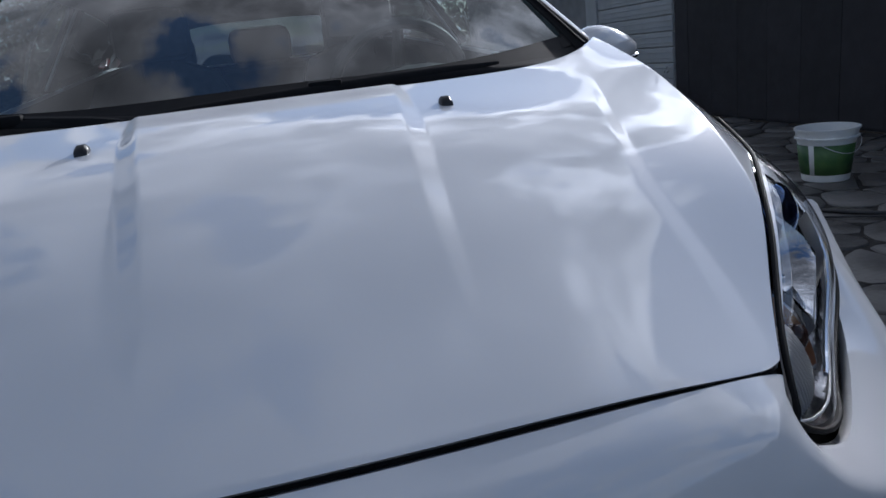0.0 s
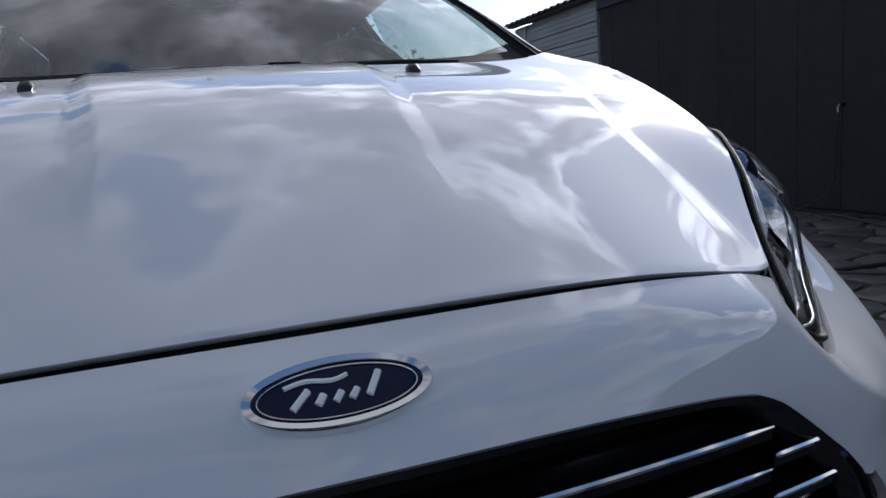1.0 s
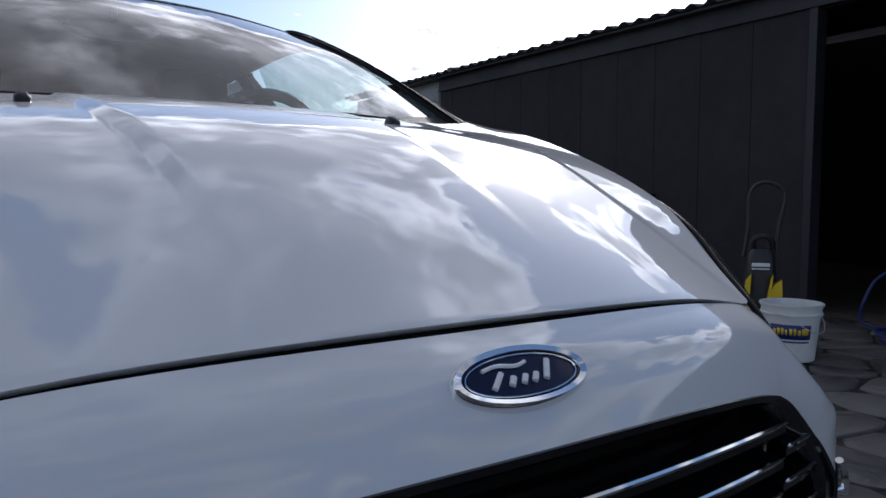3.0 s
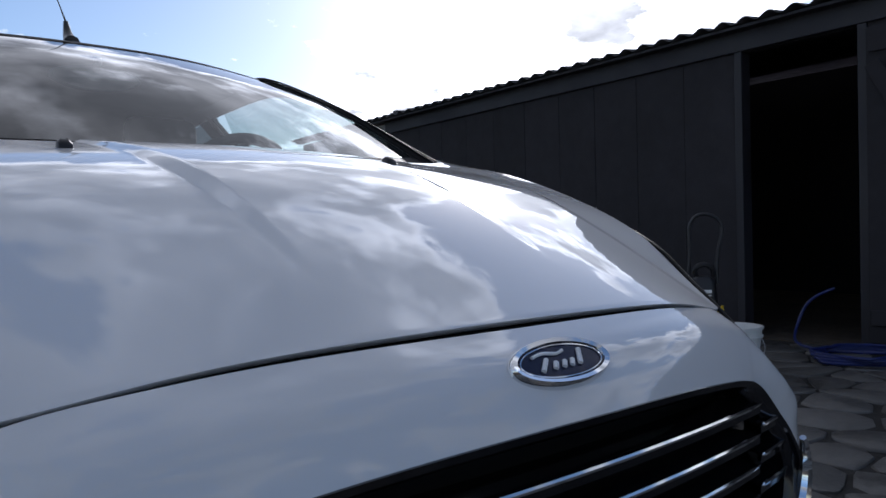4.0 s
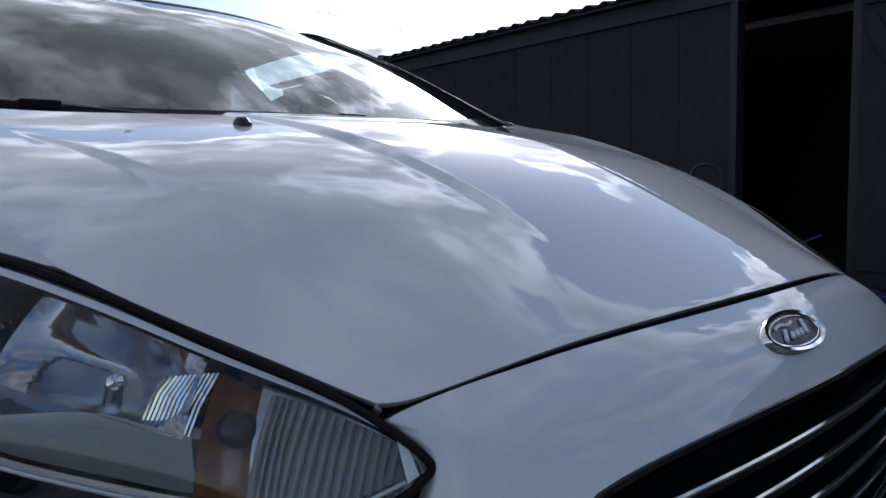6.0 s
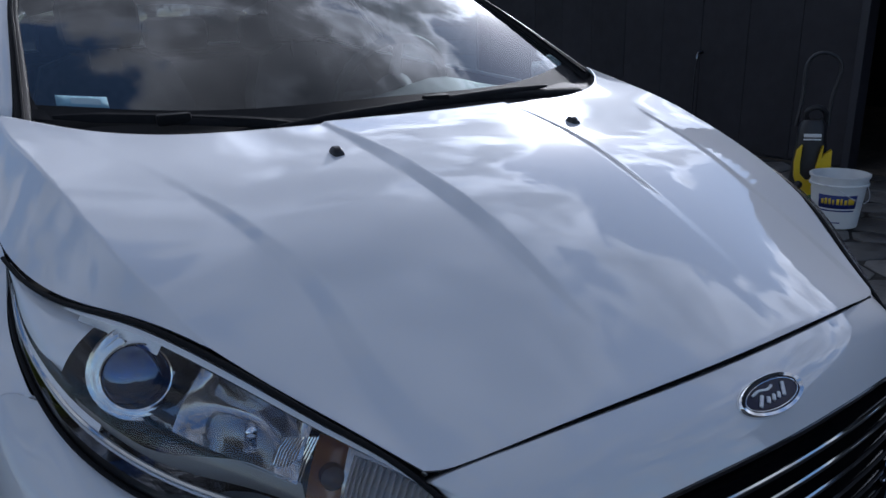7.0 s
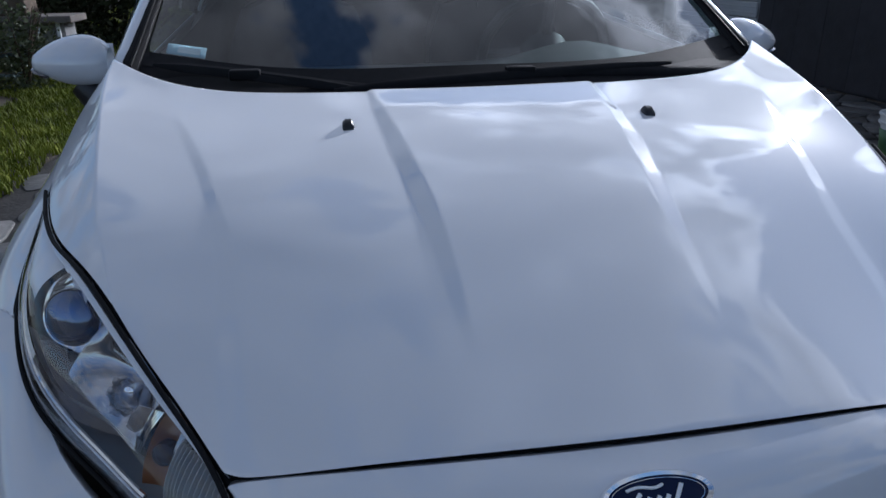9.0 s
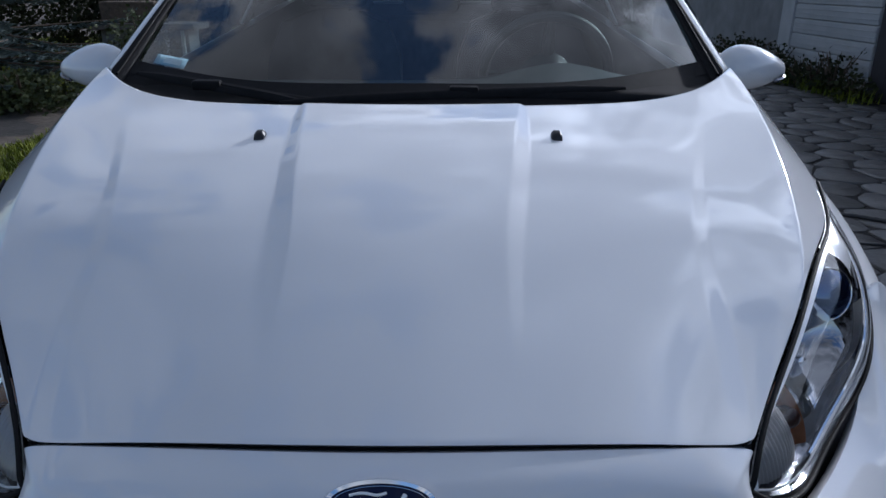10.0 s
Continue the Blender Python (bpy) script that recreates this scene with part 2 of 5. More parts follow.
GRASS = mat("grass", (0.085, 0.13, 0.009), 0.75, vary=0.5, scale=3, second=(0.21, 0.235, 0.02), spec=0.2)
NEEDLE = mat("spruce_needles", (0.06, 0.10, 0.098), 0.6, vary=0.4, scale=5, second=(0.15, 0.20, 0.195))
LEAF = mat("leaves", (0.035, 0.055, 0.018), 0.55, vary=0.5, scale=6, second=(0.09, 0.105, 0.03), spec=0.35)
# darkened copy of the leaf green: shade is put into the colour
SHADELEAF = mat("shaded_leaves", (0.010, 0.017, 0.007), 0.75, vary=0.5, scale=3, second=(0.032, 0.038, 0.013), spec=0.12)
BARK = mat("bark", (0.09, 0.065, 0.045), 0.9, vary=0.4, scale=14, bump=0.01, bump_scale=24)
GARAGE = mat("white_garage_panel", (0.36, 0.365, 0.37), 0.5, vary=0.12, scale=5, bump=0.001)
CONCRETE = mat("grey_render", (0.20, 0.20, 0.20), 0.85, vary=0.22, scale=5, bump=0.004, bump_scale=30)
SLAB = mat("weathered_slab", (0.13, 0.11, 0.095), 0.85, vary=0.35, scale=9, bump=0.004, bump_scale=30)
FENCE = mat("fence_metal", (0.03, 0.03, 0.03), 0.5, vary=0.2, scale=20)
BUCKETW = mat("white_bucket_plastic", (0.70, 0.71, 0.70), 0.38, vary=0.08, scale=12)
LABELB = mat("blue_label", (0.012, 0.025, 0.16), 0.45, vary=0.1, scale=20)
LABELY = mat("yellow_print", (0.70, 0.48, 0.02), 0.5, vary=0.05, scale=20)
LABELG = mat("green_label", (0.025, 0.11, 0.05), 0.45, vary=0.4, scale=14, second=(0.10, 0.20, 0.06))
YELLOW = mat("yellow_plastic", (0.72, 0.50, 0.01), 0.35, vary=0.08, scale=14)
BLACKP = mat("black_tool_plastic", (0.015, 0.015, 0.017), 0.45, vary=0.2, scale=30)
HOSE = mat("black_hose", (0.02, 0.02, 0.022), 0.5, vary=0.2, scale=40)
HOSEB = mat("blue_hose", (0.012, 0.022, 0.12), 0.4, vary=0.2, scale=40)
GREENP = mat("green_plastic", (0.02, 0.16, 0.05), 0.4, vary=0.1, scale=30)

# ---- building helpers ----
def finish(name, bm, material, parent=None, label="", smooth=True, angle=40):
    me = bpy.data.meshes.new(name)
    bmesh.ops.recalc_face_normals(bm, faces=bm.faces)
    bm.to_mesh(me)
    bm.free()
    mats = material if isinstance(material, (list, tuple)) else [material]
    for m in mats:
        me.materials.append(m)
    if smooth:
        me.shade_smooth()
        me.set_sharp_from_angle(angle=radians(angle))
    ob = new(name, me)
    if parent is not None:
        ob.parent = parent
        ob.matrix_parent_inverse = parent.matrix_world.inverted()
    if label:
        ob["label"] = label
    return ob


def part(name, bm, material, parent, label="", smooth=True, angle=40):
    return finish(name, bm, material, parent, label, smooth, angle)


def thing(name, label, category, at=(0, 0, 0), group="", kind=""):
    ob = new(name)
    ob.location = at
    ob.empty_display_size = 0.05
    bpy.context.view_layer.update()
    return tagged(ob, label, category, group, kind)


def spline(points, n):
    """n points along a smooth curve through the control points, even in length."""
    p = np.array(points, float)
    if len(p) == 2:
        return p[0] + (p[1] - p[0]) * np.linspace(0, 1, n)[:, None]
    d = np.maximum(np.linalg.norm(np.diff(p, axis=0), axis=1), 1e-6)
    s = np.r_[0, np.cumsum(d)]
    k = len(p)
    A, B = np.zeros((k, k)), np.zeros((k, p.shape[1]))
    A[0, 0], A[0, 1], B[0] = 2, 1, 3 * (p[1] - p[0]) / d[0]
    A[-1, -1], A[-1, -2], B[-1] = 2, 1, 3 * (p[-1] - p[-2]) / d[-1]
    for i in range(1, k - 1):
        A[i, i - 1], A[i, i], A[i, i + 1] = d[i], 2 * (d[i] + d[i - 1]), d[i - 1]
        B[i] = 3 * (d[i] * (p[i] - p[i - 1]) / d[i - 1] + d[i - 1] * (p[i + 1] - p[i]) / d[i])
    m = np.linalg.solve(A, B)

    def at(u):
        i = np.clip(np.searchsorted(s, u, side="right") - 1, 0, k - 2)
        h = d[i]
        t = ((u - s[i]) / h)[:, None]
        h = h[:, None]
        return ((2 * t**3 - 3 * t**2 + 1) * p[i] + (t**3 - 2 * t**2 + t) * h * m[i] + (-2 * t**3 + 3 * t**2) * p[i + 1] + (t**3 - t**2) * h * m[i + 1])

    fine = at(np.linspace(0, s[-1], 12 * k + 40))
    L = np.r_[0, np.cumsum(np.linalg.norm(np.diff(fine, axis=0), axis=1))]
    us = np.interp(np.linspace(0, L[-1], n), L, np.linspace(0, s[-1], len(L)))
    return at(us)


def smoothstep(a, b, x):
    t = np.clip((x - a) / (b - a), 0, 1)
    return t * t * (3 - 2 * t)


def sheet(bm, P, close_u=False, close_v=False):
    """Quads over a grid of points P[row][column]. Returns the vertices."""
    V = [[bm.verts.new(tuple(q)) for q in row] for row in P]
    nr, nc = len(V), len(V[0])
    for i in range(nr if close_v else nr - 1):
        for j in range(nc if close_u else nc - 1):
            q = [V[i][j], V[i][(j + 1) % nc], V[(i + 1) % nr][(j + 1) % nc], V[(i + 1) % nr][j]]
            if len({v.co.to_tuple(6) for v in q}) > 2:
                try:
                    bm.faces.new(q)
                except ValueError:
                    pass
    return V


def tube(bm, path, radius, sides=8, cap=True, squash=None):
    """A round bar along a path; radius is a number or a list."""
    P = [Vector(p) for p in path]
    r = list(radius) if hasattr(radius, "__len__") else [radius] * len(P)
    rings = []
    side = None
    for i, p in enumerate(P):
        t = (P[min(i + 1, len(P) - 1)] - P[max(i - 1, 0)]).normalized()
        if side is None:
            side = t.orthogonal().normalized()
        side = (side - t * side.dot(t)).normalized()
        other = t.cross(side)
        rings.append([p + (side * math.cos(a) + other * math.sin(a)) * r[i] for a in (2 * math.pi * k / sides for k in range(sides))])
    V = sheet(bm, rings, close_u=True)
    if cap:
        bm.faces.new(V[0][::-1])
        bm.faces.new(V[-1])


def box(bm, x0, x1, y0, y1, z0, z1, bevel=0.0, m=None):
    r = bmesh.ops.create_cube(bm, size=1)
    for v in r["verts"]:
        v.co = Vector(((x0 + x1) / 2 + v.co.x * (x1 - x0), (y0 + y1) / 2 + v.co.y * (y1 - y0), (z0 + z1) / 2 + v.co.z * (z1 - z0)))
    if bevel > 0:
        es = list({e for v in r["verts"] for e in v.link_edges})
        out = bmesh.ops.bevel(bm, geom=es, offset=bevel, segments=2, affect="EDGES", profile=0.5)
        vs = list({v for f in out["faces"] for v in f.verts} | {v for v in r["verts"] if v.is_valid})
    else:
        vs = r["verts"]
    if m is not None:
        bmesh.ops.transform(bm, matrix=m, verts=[v for v in vs if v.is_valid])
    return vs


def lathe(bm, profile, sides=32, m=None):
    """A turned form round z from (radius, z) pairs."""
    rings = [[(r * math.cos(2 * math.pi * k / sides), r * math.sin(2 * math.pi * k / sides), z) for k in range(sides)] for r, z in profile]
    V = sheet(bm, rings, close_u=True)
    if m is not None:
        bmesh.ops.transform(bm, matrix=m, verts=[v for row in V for v in row if v.is_valid])
    return V


def mirrored(P):
    Q = np.array(P, float).copy()
    Q[..., 0] *= -1
    return Q


def thicken(ob, depth, offset=-1.0):
    s = ob.modifiers.new("thickness", "SOLIDIFY")
    s.thickness, s.offset = depth, offset
    return ob

# ---- ground ----
def ground_sheet(name, material, x0, x1, y0, y1, z, nx, ny, rough, label, category, kind="structure"):
    bm = bmesh.new()
    P = [[(x, y, z + rough * noise.noise(Vector((x * 0.8, y * 0.8, 3.1)))) for x in np.linspace(x0, x1, nx)] for y in np.linspace(y0, y1, ny)]
    sheet(bm, P)
    return tagged(finish(name, bm, material), label, category, kind=kind)


ground_sheet("ground", SOIL, -400, 400, -300, 600, -0.03, 3, 3, 0.0, "dark earth reaching to the horizon", "ground")
ground_sheet("pavement", JOINT, -5.0, 4.74, -6, 46, -0.008, 30, 120, 0.003, "dark yard with earth-filled joints", "pavement")
pavement = bpy.data.objects["pavement"]
ground_sheet("lawn", SOIL, -14, -2.18, -8, 30, 0.0, 60, 100, 0.03, "lawn soil beside the yard", "lawn")
for v in bpy.data.objects["lawn"].data.vertices:
    v.co.x -= 0.055 * max(0.0, v.co.y - 5) * smoothstep(-14, -2.2, v.co.x)

# ---- the long dark shed along the yard ----
WALL_X = 4.74
shed = thing("shed", "long dark shed with a corrugated roof beside the yard", "shed", (WALL_X, 2, 0))
random.seed(5)


def sheet_wall(name, y0, y1, z0, z1, x, material, step=0.19, deep=0.012):
    """Upright boards butted side by side."""
    out = []
    y = y0
    while y < y1 - 0.01:
        w = min(step * random.uniform(0.96, 1.04), y1 - y)
        bm = bmesh.new()
        dx = random.uniform(-0.002, 0.002)
        box(bm, x + dx, x + 0.03, y + 0.002, y + w - 0.002, z0, z1, 0.003)
        out.append(part(name, bm, material, shed, smooth=False))
        y += w
    return out


for y0, y1, z0, z1, x0, x1 in ((2.46, 7.38, 0, 2.34, 0.02, 0.10), (-5.0, 1.62, 0, 2.34, 0.02, 0.10), (1.62, 2.46, 2.18, 2.34, 0.02, 0.10),
                               (7.30, 7.38, 0, 2.5, 0.10, 4.0), (-5.0, -4.9, 0, 2.5, 0.10, 4.0), (-4.9, 7.30, 0, 2.8, 3.9, 4.0)):
    bm = bmesh.new()
    box(bm, WALL_X + x0, WALL_X + x1, y0, y1, z0, z1)
    part("wall", bm, SHEDM, shed, smooth=False)
# sheet added under the roof to shut out daylight above the walls
bm = bmesh.new()
sheet(bm, [[(WALL_X - 0.02, -5, 2.30), (WALL_X - 0.02, 7.38, 2.30)], [(WALL_X + 4.0, -5, 2.74), (WALL_X + 4.0, 7.38, 2.74)]])
thicken(part("added_ceiling", bm, SHEDM, shed), 0.02)
sheet_wall("board", 2.50, 7.38, 0.02, 2.22, WALL_X - 0.005, SHEDW, 0.46)
sheet_wall("board", -3.0, 1.58, 0.02, 2.22, WALL_X - 0.005, SHEDW, 0.46)
bm = bmesh.new()
box(bm, WALL_X - 0.035, WALL_X + 0.03, -5.0, 7.38, 2.185, 2.345, 0.006)
part("fascia", bm, SHEDM, shed, smooth=False)
for y in (2.48, 1.60):
    bm = bmesh.new()
    box(bm, WALL_X - 0.03, WALL_X + 0.10, y - 0.03, y + 0.03, 0, 2.185, 0.006)
    part("door_post", bm, SHEDM, shed, smooth=False)
# an open boarded leaf with its brace, standing against the wall
bm = bmesh.new()
box(bm, WALL_X - 0.075, WALL_X - 0.04, 0.66, 1.56, 0.05, 2.14, 0.004)
leaf = part("door", bm, SHEDW, shed, "dark boarded door leaf folded back", smooth=False)
for a, b in (((0.70, 0.3), (1.52, 1.9)), ((0.68, 2.02), (1.54, 2.02)), ((0.68, 0.22), (1.54, 0.22))):
    bm = bmesh.new()
    p, q = Vector((WALL_X - 0.085, *a)), Vector((WALL_X - 0.085, *b))
    L = (q - p).length
    box(bm, -0.012, 0.012, 0, L, -0.05, 0.05, 0.004, Matrix.Translation(p) @ Matrix.Rotation(math.atan2(q.z - p.z, q.y - p.y), 4, "X"))
    part("brace", bm, SHEDW, leaf, smooth=False)
# corrugated roof
bm = bmesh.new()
ys = np.arange(-5.2, 9.9, 0.02)
wave = 0.020 * np.cos(2 * math.pi * ys / 0.18)
sheet(bm, [[(x, y, z + w) for y, w in zip(ys, wave)] for x, z in ((4.57, 2.375), (6.8, 2.66), (9.0, 2.92))])
thicken(part("roof", bm, ROOFM, shed, "corrugated roof sheets"), 0.006)
bm = bmesh.new()
box(bm, 4.61, 4.72, -5.1, 9.8, 2.335, 2.355)
part("eaves_board", bm, SHEDM, shed, smooth=False)
bm = bmesh.new()
box(bm, WALL_X - 0.02, 9.0, -5.0, 7.3, -0.01, 0.0)
part("shed_floor", bm, SOIL, shed, smooth=False)

# ---- garage with ribbed white panels, further along the same line ----
garage = thing("garage", "garage with white ribbed sectional door", "garage", (WALL_X, 8.3, 0))
bm = bmesh.new()
box(bm, WALL_X + 0.03, WALL_X + 0.12, 7.40, 9.85, 0, 2.33)
part("wall", bm, GARAGE, garage, smooth=False)
for k in range(12):
    z = 0.04 + 0.185 * k
    bm = bmesh.new()
    box(bm, WALL_X - 0.004, WALL_X + 0.03, 7.44, 9.38, z, z + 0.175, 0.010)
    part("panel", bm, GARAGE, garage, smooth=False)
    bm = bmesh.new()
    box(bm, WALL_X - 0.012, WALL_X, 7.44, 9.38, z + 0.05, z + 0.062, 0.003)
    box(bm, WALL_X - 0.012, WALL_X, 7.44, 9.38, z + 0.115, z + 0.127, 0.003)
    part("panel_rib", bm, GARAGE, garage, smooth=False)
bm = bmesh.new()
box(bm, WALL_X - 0.03, WALL_X + 0.04, 9.38, 9.46, 0, 2.30, 0.006)
part("frame", bm, GARAGE, garage, smooth=False)

gwall = thing("yard_wall", "grey rendered wall beyond the garage", "wall", (5.4, 13, 0), kind="structure")
bm = bmesh.new()
box(bm, 4.86, 5.1, 9.9, 16.5, 0, 2.2, 0.02)
part("wall", bm, CONCRETE, gwall, smooth=False)
bm = bmesh.new()
box(bm, -2.0, 5.6, 46.2, 46.4, 0, 0.3, 0.02)
part("plinth", bm, CONCRETE, gwall, smooth=False)


# ---- buckets ----
def bucket(name, at, h, r0, r1, label, group="buckets on the yard"):
    b = thing(name, label, "bucket", at, group)
    x, y, z = at
    m = Matrix.Translation(at)
    bm = bmesh.new()
    lathe(bm, [(0.001, 0.004), (r0 - 0.006, 0.003), (r0, 0.008), (r0 + (r1 - r0) * 0.80, h * 0.80), (r1 + 0.006, h * 0.81), (r1 + 0.007, h * 0.84), (r1 - 0.001, h * 0.85), (r1 + 0.001, h * 0.955), (r1 + 0.009, h * 0.96), (r1 + 0.010, h), (r1 - 0.002, h), (r1 - 0.004, h * 0.95), (r0 - 0.004, 0.012), (0.001, 0.012)], 40, m)
    part("shell", bm, BUCKETW, b)
    bm = bmesh.new()
    tube(bm, [Vector(at) + Vector(((r1 + 0.013) * math.cos(t), (r1 + 0.013) * math.sin(t) * (1.0), h * 0.86 - 0.10 * math.sin(t) ** 2)) for t in np.linspace(math.pi, 2 * math.pi, 20)], 0.0025, 6)
    part("handle", bm, SATIN, b)
    return b


def bucket_band(b, at, h, r0, r1, z0, z1, a0, a1, material, name, proud=0.0015, parent=None, label=""):
    bm = bmesh.new()
    rows = []
    for z in np.linspace(z0, z1, 3):
        r = r0 + (r1 - r0) * z / h + proud
        rows.append([(at[0] + r * math.cos(a), at[1] + r * math.sin(a), at[2] + z) for a in np.linspace(a0, a1, 24)])
    sheet(bm, rows)
    return thicken(part(name, bm, material, parent or b, label), 0.0008)


BW = (3.22, 1.70, 0.0)
b1 = bucket("bucket", BW, 0.30, 0.118, 0.145, "white plastic bucket with a blue and yellow label on the paving")
face = math.atan2(-0.35 - BW[1], -0.25 - BW[0])
lab = bucket_band(b1, BW, 0.30, 0.118, 0.145, 0.125, 0.20, face - 0.75, face + 0.75, LABELB, "label", 0.0015, None, "blue label with yellow lettering bars")
for k, w in enumerate((0.10, 0.10, 0.09, 0.07, 0.10, 0.08, 0.10, 0.16, 0.10)):
    a = face - 0.62 + 0.145 * k
    bucket_band(b1, BW, 0.30, 0.118, 0.145, 0.148, 0.182 if k % 3 else 0.176, a, a + w, LABELY, "print", 0.003, lab)
bucket_band(b1, BW, 0.30, 0.118, 0.145, 0.108, 0.116, face - 0.7, face + 0.7, LABELB, "text_line", 0.0015)
bucket_band(b1, BW, 0.30, 0.118, 0.145, 0.040, 0.046, face - 0.25, face + 0.2, LABELB, "text_line", 0.0015)
BG = (3.28, 3.31, 0.0)
b2 = bucket("bucket", BG, 0.33, 0.135, 0.175, "open white bucket with a green label on the paving")
face = math.atan2(-0.4 - BG[1], 0.0 - BG[0])
bucket_band(b2, BG, 0.33, 0.135, 0.175, 0.05, 0.235, face - 1.5, face + 1.3, LABELG, "label", 0.0015, None, "green and yellow printed label")
bucket_band(b2, BG, 0.33, 0.135, 0.175, 0.05, 0.235, face - 0.62, face - 0.42, BUCKETW, "print", 0.003)

# ---- pressure washer ----
PW = (3.44, 2.02, 0.0)
pw = thing("pressure_washer", "yellow and black upright pressure washer with a folding handle", "pressure washer", PW)
turn = Matrix.Translation(PW) @ Matrix.Rotation(radians(-52), 4, "Z")      # its face looks at the yard's front


def pw_part(name, build, material, parent=None, label=""):
    bm = bmesh.new()
    build(bm)
    bmesh.ops.transform(bm, matrix=turn, verts=bm.verts)
    return part(name, bm, material, parent or pw, label)


def pw_body(bm):
    rings = []
    for z, w, d in ((0.05, 0.085, 0.09), (0.12, 0.10, 0.10), (0.25, 0.092, 0.095), (0.36, 0.085, 0.09), (0.45, 0.078, 0.085), (0.52, 0.07, 0.075), (0.55, 0.05, 0.06)):
        rings.append([(w * math.copysign(abs(math.cos(t)) ** 0.6, math.cos(t)), d * math.copysign(abs(math.sin(t)) ** 0.6, math.sin(t)), z) for t in np.linspace(0, 2 * math.pi, 24, endpoint=False)])
    V = sheet(bm, rings, close_u=True)
    bm.faces.new(V[0]), bm.faces.new(V[-1])


pw_part("body", pw_body, BLACKP)


def slab(bm, outline, y0, y1):
    a = [bm.verts.new((x, y0, z)) for x, z in outline]
    b = [bm.verts.new((x, y1, z)) for x, z in outline]
    n = len(a)
    bm.faces.new(a)
    bm.faces.new(b[::-1])
    for i in range(n):
        bm.faces.new([a[i], a[(i + 1) % n], b[(i + 1) % n], b[i]])


# the yellow X-shaped cover
pw_part("cover", lambda bm: slab(bm, [(-0.02, 0.20), (-0.055, 0.235), (-0.062, 0.30), (-0.058, 0.41), (-0.085, 0.375), (-0.092, 0.30), (-0.088, 0.22), (-0.06, 0.16), (-0.05, 0.13), (-0.02, 0.05), (0.0, 0.0), (0.10, 0.0), (0.135, 0.0), (0.13, 0.04), (0.085, 0.06), (0.055, 0.14), (0.05, 0.17), (0.09, 0.24), (0.105, 0.28), (0.10, 0.385), (0.065, 0.36), (0.05, 0.33), (0.055, 0.41), (0.045, 0.39), (0.02, 0.24), (0.0, 0.20)], -0.125, -0.08), YELLOW, None, "yellow X-shaped front cover")
pw_part("base", lambda bm: box(bm, -0.13, 0.14, -0.12, 0.12, 0.0, 0.05, 0.012), BLACKP)
pw_part("label_plate", lambda bm: box(bm, -0.055, 0.04, -0.103, -0.088, 0.455, 0.475, 0.003), BUCKETW)
pw_part("label_line", lambda bm: box(bm, -0.055, 0.04, -0.103, -0.088, 0.438, 0.446, 0.002), BUCKETW)
pw_part("dial", lambda bm: lathe(bm, [(0.001, 0.0), (0.022, 0.0), (0.025, 0.01), (0.012, 0.02), (0.001, 0.02)], 20, Matrix.Translation((-0.062, -0.13, 0.175)) @ Matrix.Rotation(radians(90), 4, "X")), BLACKP)
pw_part("outlet", lambda bm: tube(bm, [(0.04, -0.09, 0.115), (0.035, -0.14, 0.112), (-0.03, -0.19, 0.10)], [0.016, 0.014, 0.012], 10), GREENP, None, "green hose connector")
pw_part("handle", lambda bm: tube(bm, spline([(-0.085, 0.06, 0.50), (-0.065, 0.075, 0.75), (-0.055, 0.08, 0.88), (-0.03, 0.082, 0.915), (0.08, 0.082, 0.915), (0.115, 0.08, 0.88), (0.105, 0.075, 0.72), (0.09, 0.06, 0.50)], 40), 0.011, 8), BLACKP, None, "black bow handle")
pw_part("gun_holder", lambda bm: tube(bm, spline([(-0.04, -0.02, 0.55), (-0.045, -0.04, 0.60), (0.0, -0.045, 0.625), (0.05, -0.03, 0.60), (0.06, -0.01, 0.55)], 16), 0.016, 8), BLACKP)
for sx in (-1, 1):
    pw_part("wheel", lambda bm: lathe(bm, [(0.001, -0.02), (0.06, -0.02), (0.075, -0.012), (0.075, 0.012), (0.06, 0.02), (0.001, 0.02)], 24, Matrix.Translation((0.15 * sx, 0.06, 0.076)) @ Matrix.Rotation(radians(90), 4, "Y")), BLACKP)


# ---- hoses ----
def hose(name, pts, r, material, label):
    bm = bmesh.new()
    tube(bm, spline(pts, 14 * len(pts)), r, 8)
    return tagged(finish(name, bm, material), label, "hose")


hose("hose", [(1.95, 3.25, 0.012), (2.25, 3.2, 0.014), (2.6, 2.9, 0.012), (2.9, 2.45, 0.012), (3.2, 2.35, 0.012), (3.9, 2.5, 0.012), (4.3, 3.1, 0.012), (4.55, 3.8, 0.012)], 0.012, HOSE, "black rubber hose lying across the paving")
hose("power_cable", [(2.1, 2.75, 0.008), (2.6, 2.6, 0.008), (3.1, 2.2, 0.008), (3.4, 2.15, 0.01), (3.46, 2.1, 0.06)], 0.006, HOSE, "black power cable lying on the paving")
coil = []
for k in range(44):
    a = 0.55 * k
    coil.append((4.25 + (0.30 + 0.03 * math.sin(k * 1.7)) * math.cos(a), 1.45 + (0.24 + 0.03 * math.cos(k * 2.3)) * math.sin(a), 0.012 + 0.0012 * k))
coil += [(4.4, 1.9, 0.04), (4.6, 2.0, 0.15), (4.66, 1.95, 0.30), (4.72, 1.80, 0.40)]
hose("garden_hose", coil, 0.010, HOSEB, "coiled blue garden hose at the shed door")
tap = thing("water_tap", "small brass tap on the shed wall with a thin hose", "tap", (4.71, 3.88, 0.84))
bm = bmesh.new()
tube(bm, [(4.74, 3.88, 0.85), (4.68, 3.88, 0.85), (4.665, 3.88, 0.83), (4.665, 3.88, 0.79)], [0.012, 0.012, 0.011, 0.010], 8)
